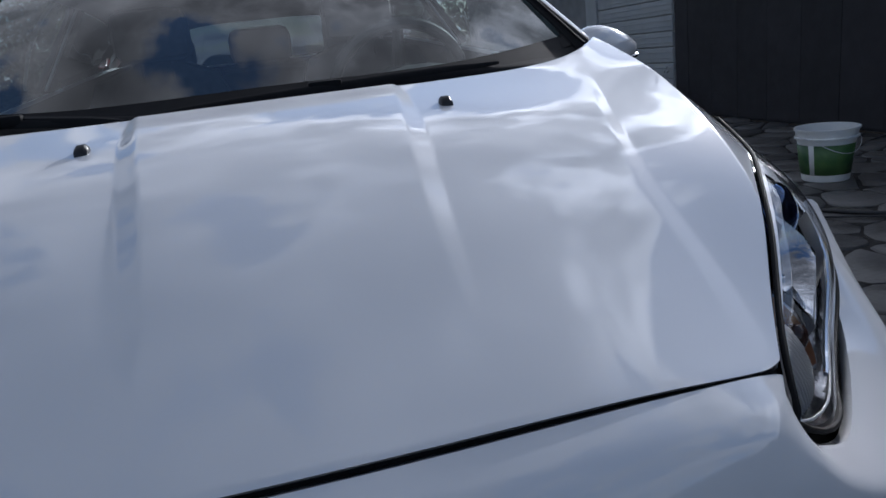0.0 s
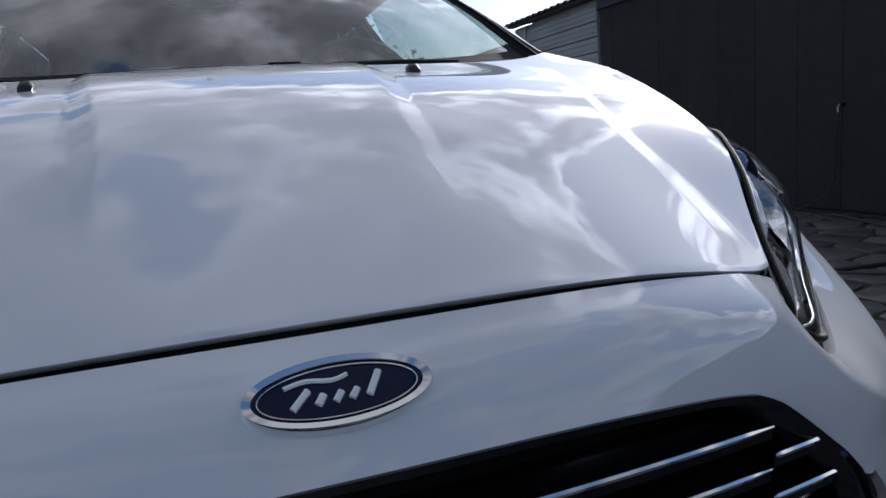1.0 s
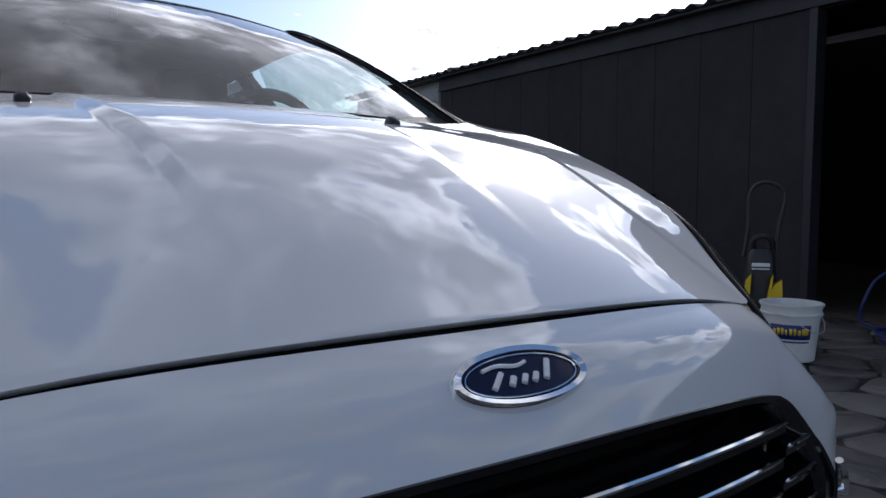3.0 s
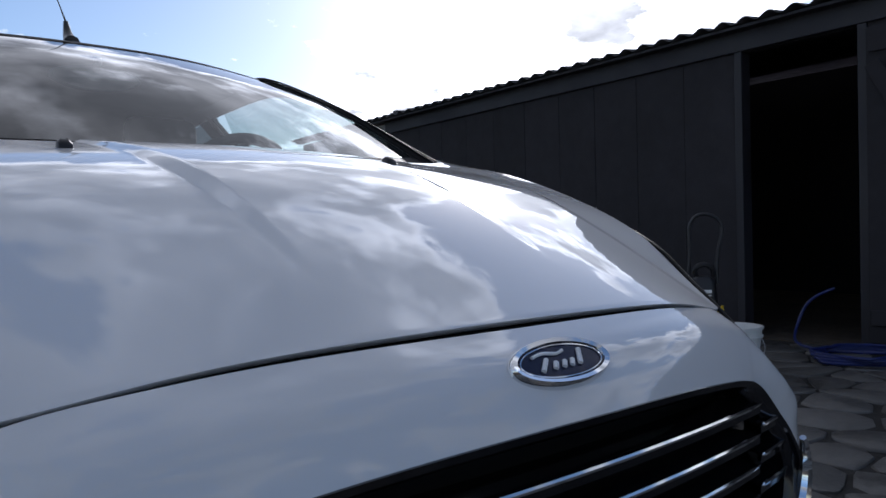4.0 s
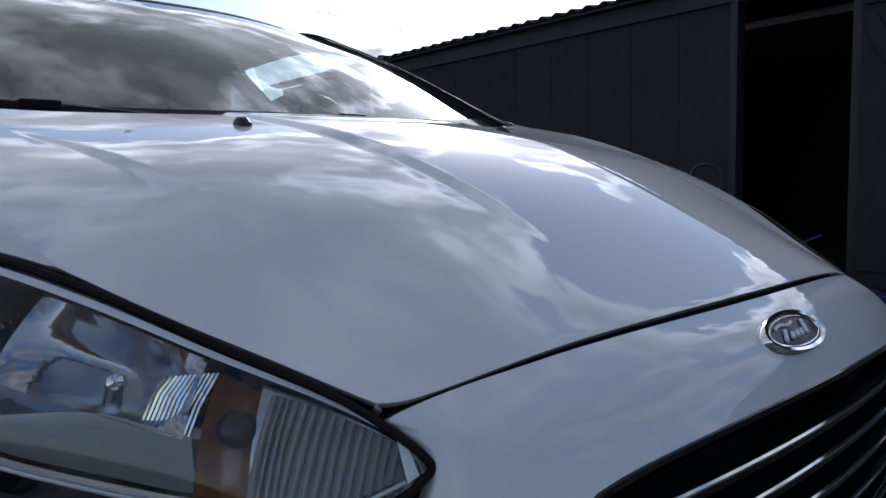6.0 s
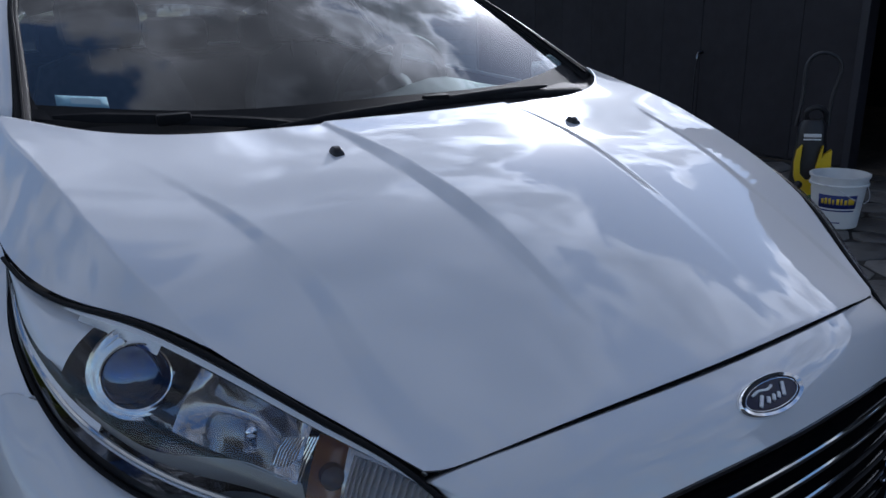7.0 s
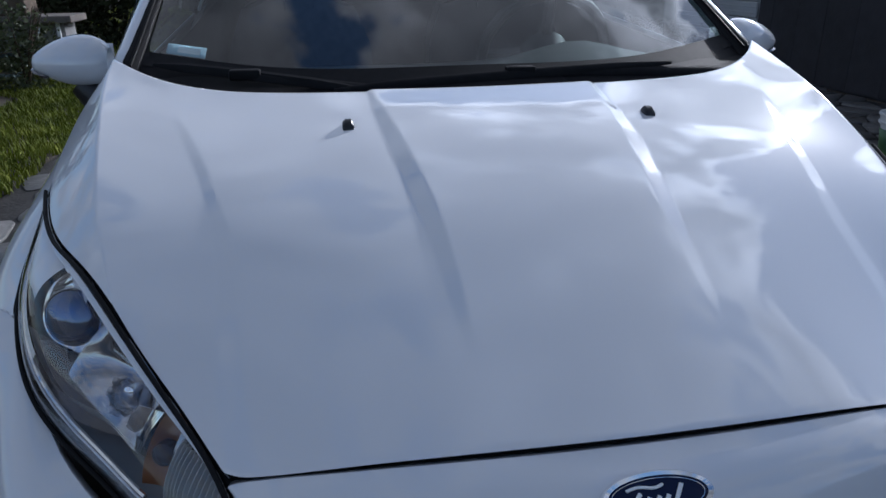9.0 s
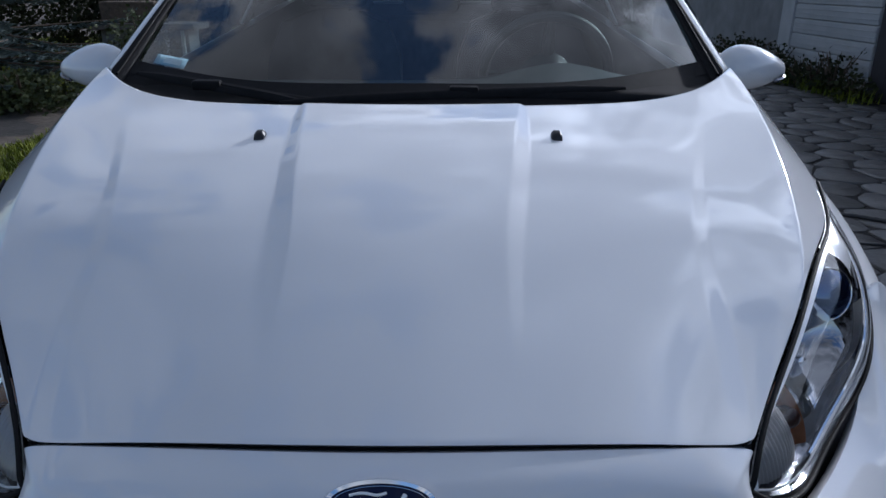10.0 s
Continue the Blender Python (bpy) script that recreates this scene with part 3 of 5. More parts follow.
part("spout", bm, SMOKE, tap)
bm = bmesh.new()
tube(bm, [(4.70, 3.85, 0.862), (4.70, 3.91, 0.862)], 0.006, 6)
part("lever", bm, SMOKE, tap)
bm = bmesh.new()
tube(bm, spline([(4.665, 3.88, 0.79), (4.67, 3.90, 0.5), (4.66, 3.98, 0.15), (4.52, 4.15, 0.02), (4.2, 4.0, 0.012)], 30), 0.007, 6)
part("thin_hose", bm, HOSE, tap)

# ---- the garden ----
grill = thing("garden_table", "concrete garden grill with a thick slab top on white legs", "garden table", (-4.3, 10.2, 0))
bm = bmesh.new()
box(bm, -5.05, -3.52, 9.9, 10.6, 0.565, 0.655, 0.015)
part("slab", bm, SLAB, grill, smooth=False)
bm = bmesh.new()
box(bm, -4.95, -3.68, 10.1, 10.55, 0.0, 0.565, 0.01)
part("block", bm, CONCRETE, grill, smooth=False)
for x in (-3.97, -3.73):
    bm = bmesh.new()
    box(bm, x - 0.022, x + 0.022, 9.98, 10.03, 0.0, 0.565, 0.006)
    part("leg", bm, BUCKETW, grill, smooth=False)
bm = bmesh.new()
box(bm, -4.9, -4.1, 10.05, 10.5, 0.655, 0.95, 0.02)
part("hearth", bm, BARK, grill, smooth=False)


def grass_blades(name, x0, x1, y0, y1, count, h, seed):
    rnd = np.random.RandomState(seed)
    X, Y = rnd.uniform(x0, x1, count), rnd.uniform(y0, y1, count)
    A = rnd.uniform(0, 2 * math.pi, count)
    Hh = rnd.uniform(0.5, 1.2, count) * h
    verts, faces = [], []
    for x, y, a, hh in zip(X, Y, A, Hh):
        x += 0.12 * noise.noise(Vector((y * 2.2, 0.5, seed))) if x > -2.6 else 0
        if -5.6 < x and x > -2.12 - 0.055 * max(0, y - 5) + 0.08 * noise.noise(Vector((y * 3, 1.0, seed))) and x < 0:
            continue
        if x < -3.3 and 4.9 < y + 0.5 * noise.noise(Vector((x * 1.3, y, 2.0))) < 7.5:
            continue
        i = len(verts)
        c, s = math.cos(a), math.sin(a)
        w = 0.0035 + hh * 0.03
        lean = hh * 0.5
        verts += [(x - w * s, y + w * c, 0.0), (x + w * s, y - w * c, 0.0), (x + lean * 0.35 * c + w * 0.7 * s, y + lean * 0.35 * s - w * 0.7 * c, hh * 0.6), (x + lean * 0.35 * c - w * 0.7 * s, y + lean * 0.35 * s + w * 0.7 * c, hh * 0.6), (x + lean * c, y + lean * s, hh)]
        faces += [(i, i + 1, i + 2, i + 3), (i + 3, i + 2, i + 4)]
    me = bpy.data.meshes.new(name)
    me.from_pydata(verts, [], faces)
    me.materials.append(GRASS)
    return tagged(new(name, me), "green lawn grass beside the paved yard", "grass", kind="stuff")


grass_blades("grass", -5.5, -2.16, 2.0, 9.8, 60000, 0.07, 3)
grass_blades("grass", -9, -5.3, 4.0, 16, 18000, 0.09, 4)
grass_blades("grass", -7.0, -2.4, 9.8, 32, 26000, 0.10, 6)
grass_blades("weeds", 4.35, 4.72, 7.0, 11.5, 900, 0.16, 5)
bpy.data.objects["weeds"]["label"] = "tufts of weeds along the foot of the garage"


def conifer(name, at, height, spread, seed, label):
    rnd = random.Random(seed)
    t = thing(name, label, "tree", at)
    bm = bmesh.new()
    tube(bm, [(at[0], at[1], 0), (at[0] + 0.03, at[1], height * 0.5), (at[0], at[1], height)], [0.11, 0.07, 0.01], 8)
    part("trunk", bm, BARK, t)
    verts, faces = [], []
    bm = bmesh.new()
    z = 0.25
    while z < height * 0.97:
        f = 1 - z / height
        for k in range(7):
            a = rnd.uniform(0, 2 * math.pi)
            L = spread * f * rnd.uniform(0.75, 1.1) + 0.1
            droop = rnd.uniform(-0.25, 0.05)
            n = max(5, int(L / 0.07))
            for i in range(1, n):
                q = i / n
                px, py = at[0] + math.cos(a) * L * q, at[1] + math.sin(a) * L * q
                pz = z + droop * L * q + 0.10 * L * q * q
                for s in range(10):
                    ta = a + rnd.choice((-1, 1)) * rnd.uniform(0.3, 1.3)
                    tl = rnd.uniform(0.06, 0.16) * (1.15 - 0.5 * q)
                    tz = rnd.uniform(-0.35, 0.35)
                    e = (px + math.cos(ta) * tl, py + math.sin(ta) * tl, pz + tz * tl)
                    w = 0.016
                    b0 = len(verts)
                    nx, ny = -math.sin(ta) * w, math.cos(ta) * w
                    mx_, my_, mz_ = (px + e[0]) / 2, (py + e[1]) / 2, (pz + e[2]) / 2
                    verts += [(px, py, pz), (mx_ + nx, my_ + ny, mz_ + 0.004), e, (mx_ - nx, my_ - ny, mz_ + 0.004), (mx_, my_, mz_ - 0.012)]
                    faces += [(b0, b0 + 1, b0 + 2, b0 + 3), (b0, b0 + 4, b0 + 2, b0 + 1)]
            if L > 0.2:
                tube(bm, [(at[0], at[1], z), (at[0] + math.cos(a) * L, at[1] + math.sin(a) * L, z + droop * L + 0.10 * L)], [0.014, 0.004], 5)
        z += 0.16
    part("limb", bm, BARK, t)
    me = bpy.data.meshes.new("crown")
    me.from_pydata(verts, [], faces)
    me.materials.append(NEEDLE)
    c = new("crown", me)
    c.parent = t
    c.matrix_parent_inverse = t.matrix_world.inverted()
    return t


conifer("spruce", (-4.9, 7.3, 0), 2.5, 1.9, 1, "blue-green spruce with drooping branches on the lawn")
conifer("spruce", (-7.4, 9.0, 0), 2.8, 1.9, 2, "tall blue-green spruce behind the lawn")


def bush(name, at, r, h, count, seed, label, material=LEAF, size=0.05, kind=""):
    rnd = random.Random(seed)
    verts, faces = [], []
    for _ in range(count):
        a, q = rnd.uniform(0, 6.283), rnd.random() ** 0.6
        u, v, w = q * math.cos(a), q * math.sin(a), rnd.random() ** 0.8
        lump = 0.75 + 0.5 * noise.noise(Vector((u * 3, v * 3, w * 3 + seed)))
        x, y, z = at[0] + u * r[0] * lump, at[1] + v * r[1] * lump, at[2] + w * h * lump * (1.1 - 0.35 * min(1, u * u + v * v))
        a, b = rnd.uniform(0, 6.28), rnd.uniform(-0.9, 0.9)
        s = size * rnd.uniform(0.6, 1.3)
        d = Vector((math.cos(a) * math.cos(b), math.sin(a) * math.cos(b), math.sin(b)))
        o = d.orthogonal().normalized() * s * 0.4
        i = len(verts)
        p = Vector((x, y, max(z, 0.01)))
        verts += [tuple(p), tuple(p + d * s * 0.5 + o), tuple(p + d * s), tuple(p + d * s * 0.5 - o)]
        faces.append((i, i + 1, i + 2, i + 3))
    t = thing(name, label, "bush", at)
    me = bpy.data.meshes.new("foliage")
    me.from_pydata(verts, [], faces)
    me.materials.append(material)
    c = new("foliage", me)
    c.parent = t
    c.matrix_parent_inverse = t.matrix_world.inverted()
    for k in range(9):
        bm = bmesh.new()
        a = rnd.uniform(0, 6.28)
        tube(bm, [(at[0], at[1], 0), (at[0] + math.cos(a) * r[0] * 0.3, at[1] + math.sin(a) * r[1] * 0.3, h * 0.5), (at[0] + math.cos(a) * r[0] * 0.6, at[1] + math.sin(a) * r[1] * 0.6, h * 0.85)], [0.016, 0.011, 0.004], 5)
        part("stem", bm, BARK, t)
    return t


bush("shrub", (-4.2, 6.6, 0), (0.8, 0.45, 0), 0.45, 2600, 11, "dense glossy green shrub at the edge of the lawn")
bush("shrub", (-3.5, 8.0, 0), (0.5, 0.6, 0), 1.0, 2200, 17, "upright dark leafy shrub beside the spruce")
# weeds and hedges wear the leaf colour that already holds their shade
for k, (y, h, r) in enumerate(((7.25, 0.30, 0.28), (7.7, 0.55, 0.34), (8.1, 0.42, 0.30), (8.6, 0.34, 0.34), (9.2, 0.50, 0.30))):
    bush("weed", (4.52, y, 0), (r, r * 1.3, 0), h, 230, 31 + k, "dark leafy weed growing at the foot of the garage", SHADELEAF, size=0.06)
bush("hedge", (-5.0, 12.6, 0), (3.6, 1.2, 0), 2.2, 16000, 12, "tall dark leafy hedge behind the lawn", SHADELEAF, size=0.09)
bush("hedge", (-9.5, 11.5, 0), (3.0, 2.2, 0), 2.4, 12000, 13, "tall dark leafy hedge behind the spruces", SHADELEAF, size=0.10)
bush("hedge", (-5.2, 30, 0), (1.9, 7.0, 0), 3.6, 30000, 14, "tall dark leafy hedge along the drive", SHADELEAF, size=0.15)
bush("shrub", (4.6, 10.6, 0), (0.5, 1.3, 0), 0.5, 1500, 15, "low weeds and leaves at the foot of the wall", SHADELEAF)
bush("shrub", (5.4, 18.5, 0), (2.4, 1.8, 0), 3.0, 9000, 16, "dark leafy bush beyond the wall", size=0.1)


def tree(name, at, height, seed, label, crown=2.0, leaves=9000, leaf=0.10):
    rnd = random.Random(seed)
    t = thing(name, label, "tree", at)
    bm = bmesh.new()
    x, y = at[0], at[1]
    tube(bm, [(x, y, 0), (x + 0.1, y, height * 0.35), (x, y + 0.1, height * 0.7), (x + 0.1, y, height * 0.95)], [0.18, 0.13, 0.07, 0.02], 8)
    tips = []
    for k in range(22):
        a, z0 = rnd.uniform(0, 6.28), height * rnd.uniform(0.3, 0.85)
        L = crown * rnd.uniform(0.5, 1.0)
        e = Vector((x + math.cos(a) * L, y + math.sin(a) * L, z0 + L * rnd.uniform(0.3, 0.9)))
        tube(bm, [(x, y, z0), ((x + e.x) / 2, (y + e.y) / 2, (z0 + e.z) / 2 + 0.1), e], [0.05, 0.03, 0.008], 5)
        tips += [e, Vector((x, y, z0)).lerp(e, 0.7), Vector((x, y, z0)).lerp(e, 0.45)]
    part("trunk", bm, BARK, t)
    verts, faces = [], []
    for _ in range(leaves):
        c = rnd.choice(tips)
        p = c + Vector((rnd.gauss(0, 0.32), rnd.gauss(0, 0.32), rnd.gauss(0, 0.26))) * (crown / 2)
        d = Vector((rnd.gauss(0, 1), rnd.gauss(0, 1), rnd.gauss(0, 0.7))).normalized()
        o = d.orthogonal().normalized() * leaf * 0.35
        i = len(verts)
        verts += [tuple(p), tuple(p + d * leaf * 0.5 + o), tuple(p + d * leaf), tuple(p + d * leaf * 0.5 - o)]
        faces.append((i, i + 1, i + 2, i + 3))
    me = bpy.data.meshes.new("crown")
    me.from_pydata(verts, [], faces)
    me.materials.append(LEAF)
    c = new("crown", me)
    c.parent = t
    c.matrix_parent_inverse = t.matrix_world.inverted()
    return t


tree("tree", (-6.8, 27, 0), 5.0, 21, "leafy tree beside the drive", 2.4, 9000, 0.14)
tree("tree", (3.3, 21, 0), 5.2, 22, "small leafy tree beyond the yard", 1.8, 8000, 0.12)

# ---- far fence across the drive, field and woods
fence = thing("fence", "black metal fence across the end of the drive", "fence", (-3, 50, 0))
bm = bmesh.new()
for z in (0.25, 1.35):
    box(bm, -14, 8, 49.98, 50.02, z, z + 0.05)
part("rail", bm, FENCE, fence, smooth=False)
post = None
for k in range(150):
    x = -14 + 0.147 * k
    if post is None:
        bm = bmesh.new()
        box(bm, -0.014, 0.014, 49.986, 50.014, -0.02, 1.65)
        post = part("bar", bm, FENCE, fence, smooth=False)
        post.location.x = x
    else:
        o = post.copy()
        scene.collection.objects.link(o)
        o.location.x = x
ground_sheet("field", mat("dry_field", (0.07, 0.075, 0.035), 0.9, vary=0.3, scale=0.5, bump=0.02, bump_scale=3), -300, 300, 52, 500, 0.0, 30, 30, 0.2, "pale field beyond the fence", "field")
bm = bmesh.new()
xs = np.linspace(-300, 300, 240)
tops = [4 + 3.0 * noise.noise(Vector((x * 0.06, 0, 7))) + 1.2 * noise.noise(Vector((x * 0.35, 2, 7))) for x in xs]
sheet(bm, [[(x, 380 + 12 * noise.noise(Vector((x * 0.05, z, 1))), z * h) for x, h in zip(xs, tops)] for z in (0, 0.4, 0.8, 1.0)])
tagged(thicken(finish("backdrop", bm, mat("far_woods", (0.05, 0.07, 0.045), 0.9, vary=0.4, scale=0.3)), 8.0), "distant line of woods", "backdrop", kind="structure")

# ---- the car ----
car = thing("car", "glossy white compact hatchback car parked on the paved yard", "car", (0, 1.9, 0))
car.location = (0, 0, 0)
bpy.context.view_layer.update()

# lines of the front: front seam, headlight edges, rear edge of the bonnet (right half, x > 0)
SEAM = [(0, 0.066, 0.7712), (0.15, 0.071, 0.7690), (0.25, 0.0808, 0.7643), (0.361, 0.0985, 0.7530), (0.414, 0.120, 0.737)]
LAMP_IN = [(0.414, 0.120, 0.738), (0.471, 0.208, 0.779), (0.521, 0.281, 0.812), (0.572, 0.363, 0.840), (0.620, 0.439, 0.856), (0.667, 0.515, 0.859), (0.700, 0.585, 0.865), (0.719, 0.640, 0.875), (0.732, 0.691, 0.888)]
LAMP_OUT = [(0.401, 0.081, 0.701), (0.428, 0.088, 0.682), (0.472, 0.112, 0.665), (0.525, 0.170, 0.656), (0.581, 0.237, 0.663), (0.636, 0.296, 0.679), (0.679, 0.347, 0.704), (0.716, 0.419, 0.736), (0.737, 0.495, 0.774), (0.746, 0.599, 0.816), (0.738, 0.697, 0.867)]
SIDE = [(0.732, 0.691, 0.888), (0.745, 0.81, 0.918), (0.740, 0.96, 0.972), (0.708, 1.092, 1.038)]
EDGE = LAMP_IN + SIDE[1:]

CENTRE = [(0, 0.066, 0.7712), (0, 0.12, 0.803), (0, 0.20, 0.843), (0, 0.265, 0.872), (0, 0.375, 0.916), (0, 0.485, 0.950), (0, 0.60, 0.975), (0, 0.70, 0.992), (0, 0.785, 1.005)]
CREASE = [(0.14, 0.0705, 0.7693), (0.143, 0.125, 0.800), (0.147, 0.20, 0.838), (0.150, 0.265, 0.868), (0.158, 0.375, 0.912), (0.172, 0.485, 0.947), (0.186, 0.60, 0.971), (0.197, 0.70, 0.988), (0.207, 0.804, 1.004)]
OUTER = [(0.376, 0.1035, 0.7490), (0.390, 0.165, 0.787), (0.402, 0.243, 0.829), (0.409, 0.353, 0.877), (0.432, 0.45, 0.914), (0.459, 0.544, 0.941), (0.497, 0.66, 0.965), (0.540, 0.79, 0.985), (0.575, 0.925, 1.009)]
SHOULDER = [(0.398, 0.111, 0.744), (0.435, 0.175, 0.788), (0.468, 0.25, 0.833), (0.511, 0.355, 0.880), (0.559, 0.455, 0.911), (0.604, 0.565, 0.934), (0.646, 0.69, 0.958), (0.674, 0.84, 0.985), (0.668, 1.030, 1.023)]
# the sharp crest over the wing
CREST = [(0.560, 0.34, 0.838), (0.585, 0.42, 0.868), (0.608, 0.50, 0.899), (0.632, 0.60, 0.932), (0.651, 0.70, 0.960), (0.669, 0.80, 0.984), (0.687, 0.90, 1.004), (0.703, 1.00, 1.024), (0.711, 1.09, 1.040)]


def fair_height(points, weights, bend):
    """Stiff sheet z(x, y), even in x, bent as little as the weighted points allow."""
    cheb = np.polynomial.chebyshev
    even = range(0, 11, 2)

    def basis(x, y, dx=0, dy=0):
        u, w = np.asarray(x) / 0.8, (np.asarray(y) - 0.55) / 0.6
        X = [cheb.chebval(u, cheb.chebder(np.eye(p + 1)[p], dx) if dx else np.eye(p + 1)[p]) / 0.8 ** dx for p in even]
        Y = [cheb.chebval(w, cheb.chebder(np.eye(q + 1)[q], dy) if dy else np.eye(q + 1)[q]) / 0.6 ** dy for q in range(8)]
        return np.stack([(i * k) * np.ones_like(u) for i in X for k in Y], -1)

    gx, gy = (g.ravel() for g in np.meshgrid(np.linspace(0, 0.74, 26), np.linspace(0.06, 1.09, 34)))
    edge = np.array(EDGE)
    rear = np.array([g[-1] for g in (CENTRE, CREASE, OUTER, SHOULDER, EDGE)])
    keep = (gx < np.interp(gy, edge[:, 1], edge[:, 0]) + 0.02) & (gy < np.interp(gx, rear[:, 0], rear[:, 1]) + 0.03)
    gx, gy = gx[keep], gy[keep]
    rows = [bend * basis(gx, gy, 2, 0), bend * 1.414 * basis(gx, gy, 1, 1), bend * basis(gx, gy, 0, 2)]
    A = basis(points[:, 0], points[:, 1]) * weights[:, None]
    M = np.concatenate(rows + [A])
    r = np.concatenate([np.zeros(3 * len(gx)), points[:, 2] * weights])
    c = np.linalg.lstsq(M, r, rcond=None)[0]
    return lambda x, y: basis(x, y) @ c


def bonnet_grid(nv=150, nu=190):
    G = [spline(g, nv) for g in (CENTRE, CREASE, OUTER, SHOULDER, EDGE)]
    base = np.array([spline([(-g[i][0], g[i][1], g[i][2]) for g in G[:0:-1]] + [tuple(g[i]) for g in G], 2 * nu + 1) for i in range(nv)])
    rim = np.concatenate([base[0, nu::10], base[-1, nu::10], G[4][::5]])
    inner = np.concatenate([g[8:-8:8] for g in G[:4]])
    height = fair_height(np.concatenate([rim, inner]), np.concatenate([np.full(len(rim), 3.0), np.full(len(inner), 0.5)]), 0.0032)
    smooth = height(np.abs(base[..., 0]), base[..., 1])
    base[..., 2] = smooth
    # the shoulders rise to a crest along each wing and fall steeply outside it
    crest, edge, outer = spline(CREST, 200), spline(EDGE, 300), spline(OUTER, 300)
    ay, ax = base[..., 1], np.abs(base[..., 0])
    lift = crest[:, 2] - height(crest[:, 0], crest[:, 1])
    swell = np.polyfit(np.r_[[0.16] * 30, crest[:, 1]], np.r_[[0.0] * 30, lift], 4)
    lift = np.polyval(swell, ay) * smoothstep(0.12, 0.26, ay)
    xs, xe, xo = (np.interp(ay, q[:, 1], q[:, 0]) for q in (crest, edge, outer))
    inside = np.clip((ax - xo + 0.16) / np.maximum(xs - xo + 0.16, 0.02), 0, 1) ** 2.4
    beyond = np.clip((xe - ax) / np.maximum(xe - xs, 0.012), 0, 1)
    base[..., 2] += lift * np.where(ax < xs, inside, beyond)
    rows = []
    for i in range(nv):
        row = base[i].copy()
        v = i / (nv - 1)
        ax = np.abs(row[:, 0])
        xc, xo, xe = G[1][i][0], G[2][i][0], G[4][i][0]
        # inner crease: the middle of the bonnet stands proud, with a narrow slanted flank that dies out forwards
        w = 0.010 + 0.018 * math.sin(math.pi * min(1.0, max(0.0, (v - 0.15) / 0.85))) ** 0.8
        rise = 0.0065 * smoothstep(0.10, 0.60, v) * (1 - 0.35 * smoothstep(0.85, 1.0, v))
        row[:, 2] += rise * (1 - np.clip((ax - xc + 0.3 * w) / w, 0, 1))
        # outer crease: a flank that widens towards the lamp, then a flatter tongue outside it
        w = min(0.010 + 0.022 * (1 - v), 0.7 * (xe - xo))
        fall = 0.0025 * smoothstep(0.0, 0.14, v) * (1 - smoothstep(0.55, 0.85, v))
        t = np.clip((ax - xo) / w, 0, 1)
        row[:, 2] -= fall * t * (1 - smoothstep(xo + w, xe - 0.002, ax))
        rows.append(row)
    return np.array(rows)


BONNET = bonnet_grid()
bm = bmesh.new()
P = BONNET.copy()
nv, nu = P.shape[:2]
# the panel's edges roll down into the seams
lip = [P[0] + (0, 0.006, -0.005)]
P2 = np.concatenate([lip, P + 0], axis=0)
P2[1] += (0, 0.001, 0.0)
left, right = P2[:, :1] + (0.004, 0, -0.006), P2[:, -1:] + (-0.004, 0, -0.006)
P2 = np.concatenate([left, P2, right], axis=1)
sheet(bm, P2)
bonnet = thicken(part("bonnet", bm, PAINT, car, "white bonnet with two raised creases"), 0.0012)


def bonnet_at(x, y):
    """Height of the bonnet's surface."""
    d = (BONNET[..., 0] - x) ** 2 + (BONNET[..., 1] - y) ** 2
    k = np.argsort(d.ravel())[:4]
    w = 1 / (d.ravel()[k] + 1e-9)
    return float((BONNET[..., 2].ravel()[k] * w).sum() / w.sum())


# black sheets under the seams, the gaps' shade put into their colour
bm = bmesh.new()
seam = spline(SEAM, 40)
seam = np.concatenate([mirrored(seam[:0:-1]), seam])
sheet(bm, [seam + (0, 0.05, 0.006), seam + (0, 0.018, -0.009), seam + (0, 0.012, -0.022), seam + (0, -0.004, -0.026)])
for s in (1, -1):
    e = spline(EDGE, 60) * (s, 1, 1)
    sheet(bm, [e + (-0.03 * s, 0, -0.012), e + (-0.001 * s, 0, -0.013), e + (-0.012 * s, 0.004, -0.022)])
part("seam_shade", bm, GAP, car)

# ---- bumper: a ring of surface between the grille's opening and the seam, lamps, arch and sill
GRILLE = [(0, -0.0112, 0.6986), (0.15, -0.0036, 0.6953), (0.255, 0.0093, 0.6870), (0.298, 0.0155, 0.6800), (0.310, 0.0172, 0.6760), (0.322, 0.0188, 0.6705), (0.335, 0.0205, 0.6625), (0.355, 0.0225, 0.647), (0.378, 0.025, 0.628), (0.408, 0.027, 0.601), (0.437, 0.029, 0.561), (0.425, 0.025, 0.52), (0.38, 0.016, 0.47), (0.31, 0.0, 0.435), (0.15, -0.02, 0.43), (0, -0.030, 0.43)]
MIDL = [(0, 0.0178, 0.7388), (0.15, 0.0240, 0.7365), (0.27, 0.0380, 0.7300), (0.33, 0.0455, 0.7215), (0.352, 0.0465, 0.7145), (0.366, 0.044, 0.705), (0.382, 0.040, 0.692), (0.402, 0.0375, 0.675), (0.430, 0.0395, 0.655), (0.482, 0.057, 0.628), (0.585, 0.128, 0.60), (0.675, 0.20, 0.58), (0.71, 0.25, 0.48), (0.60, 0.12, 0.33), (0.30, 0.015, 0.30), (0, -0.02, 0.30)]
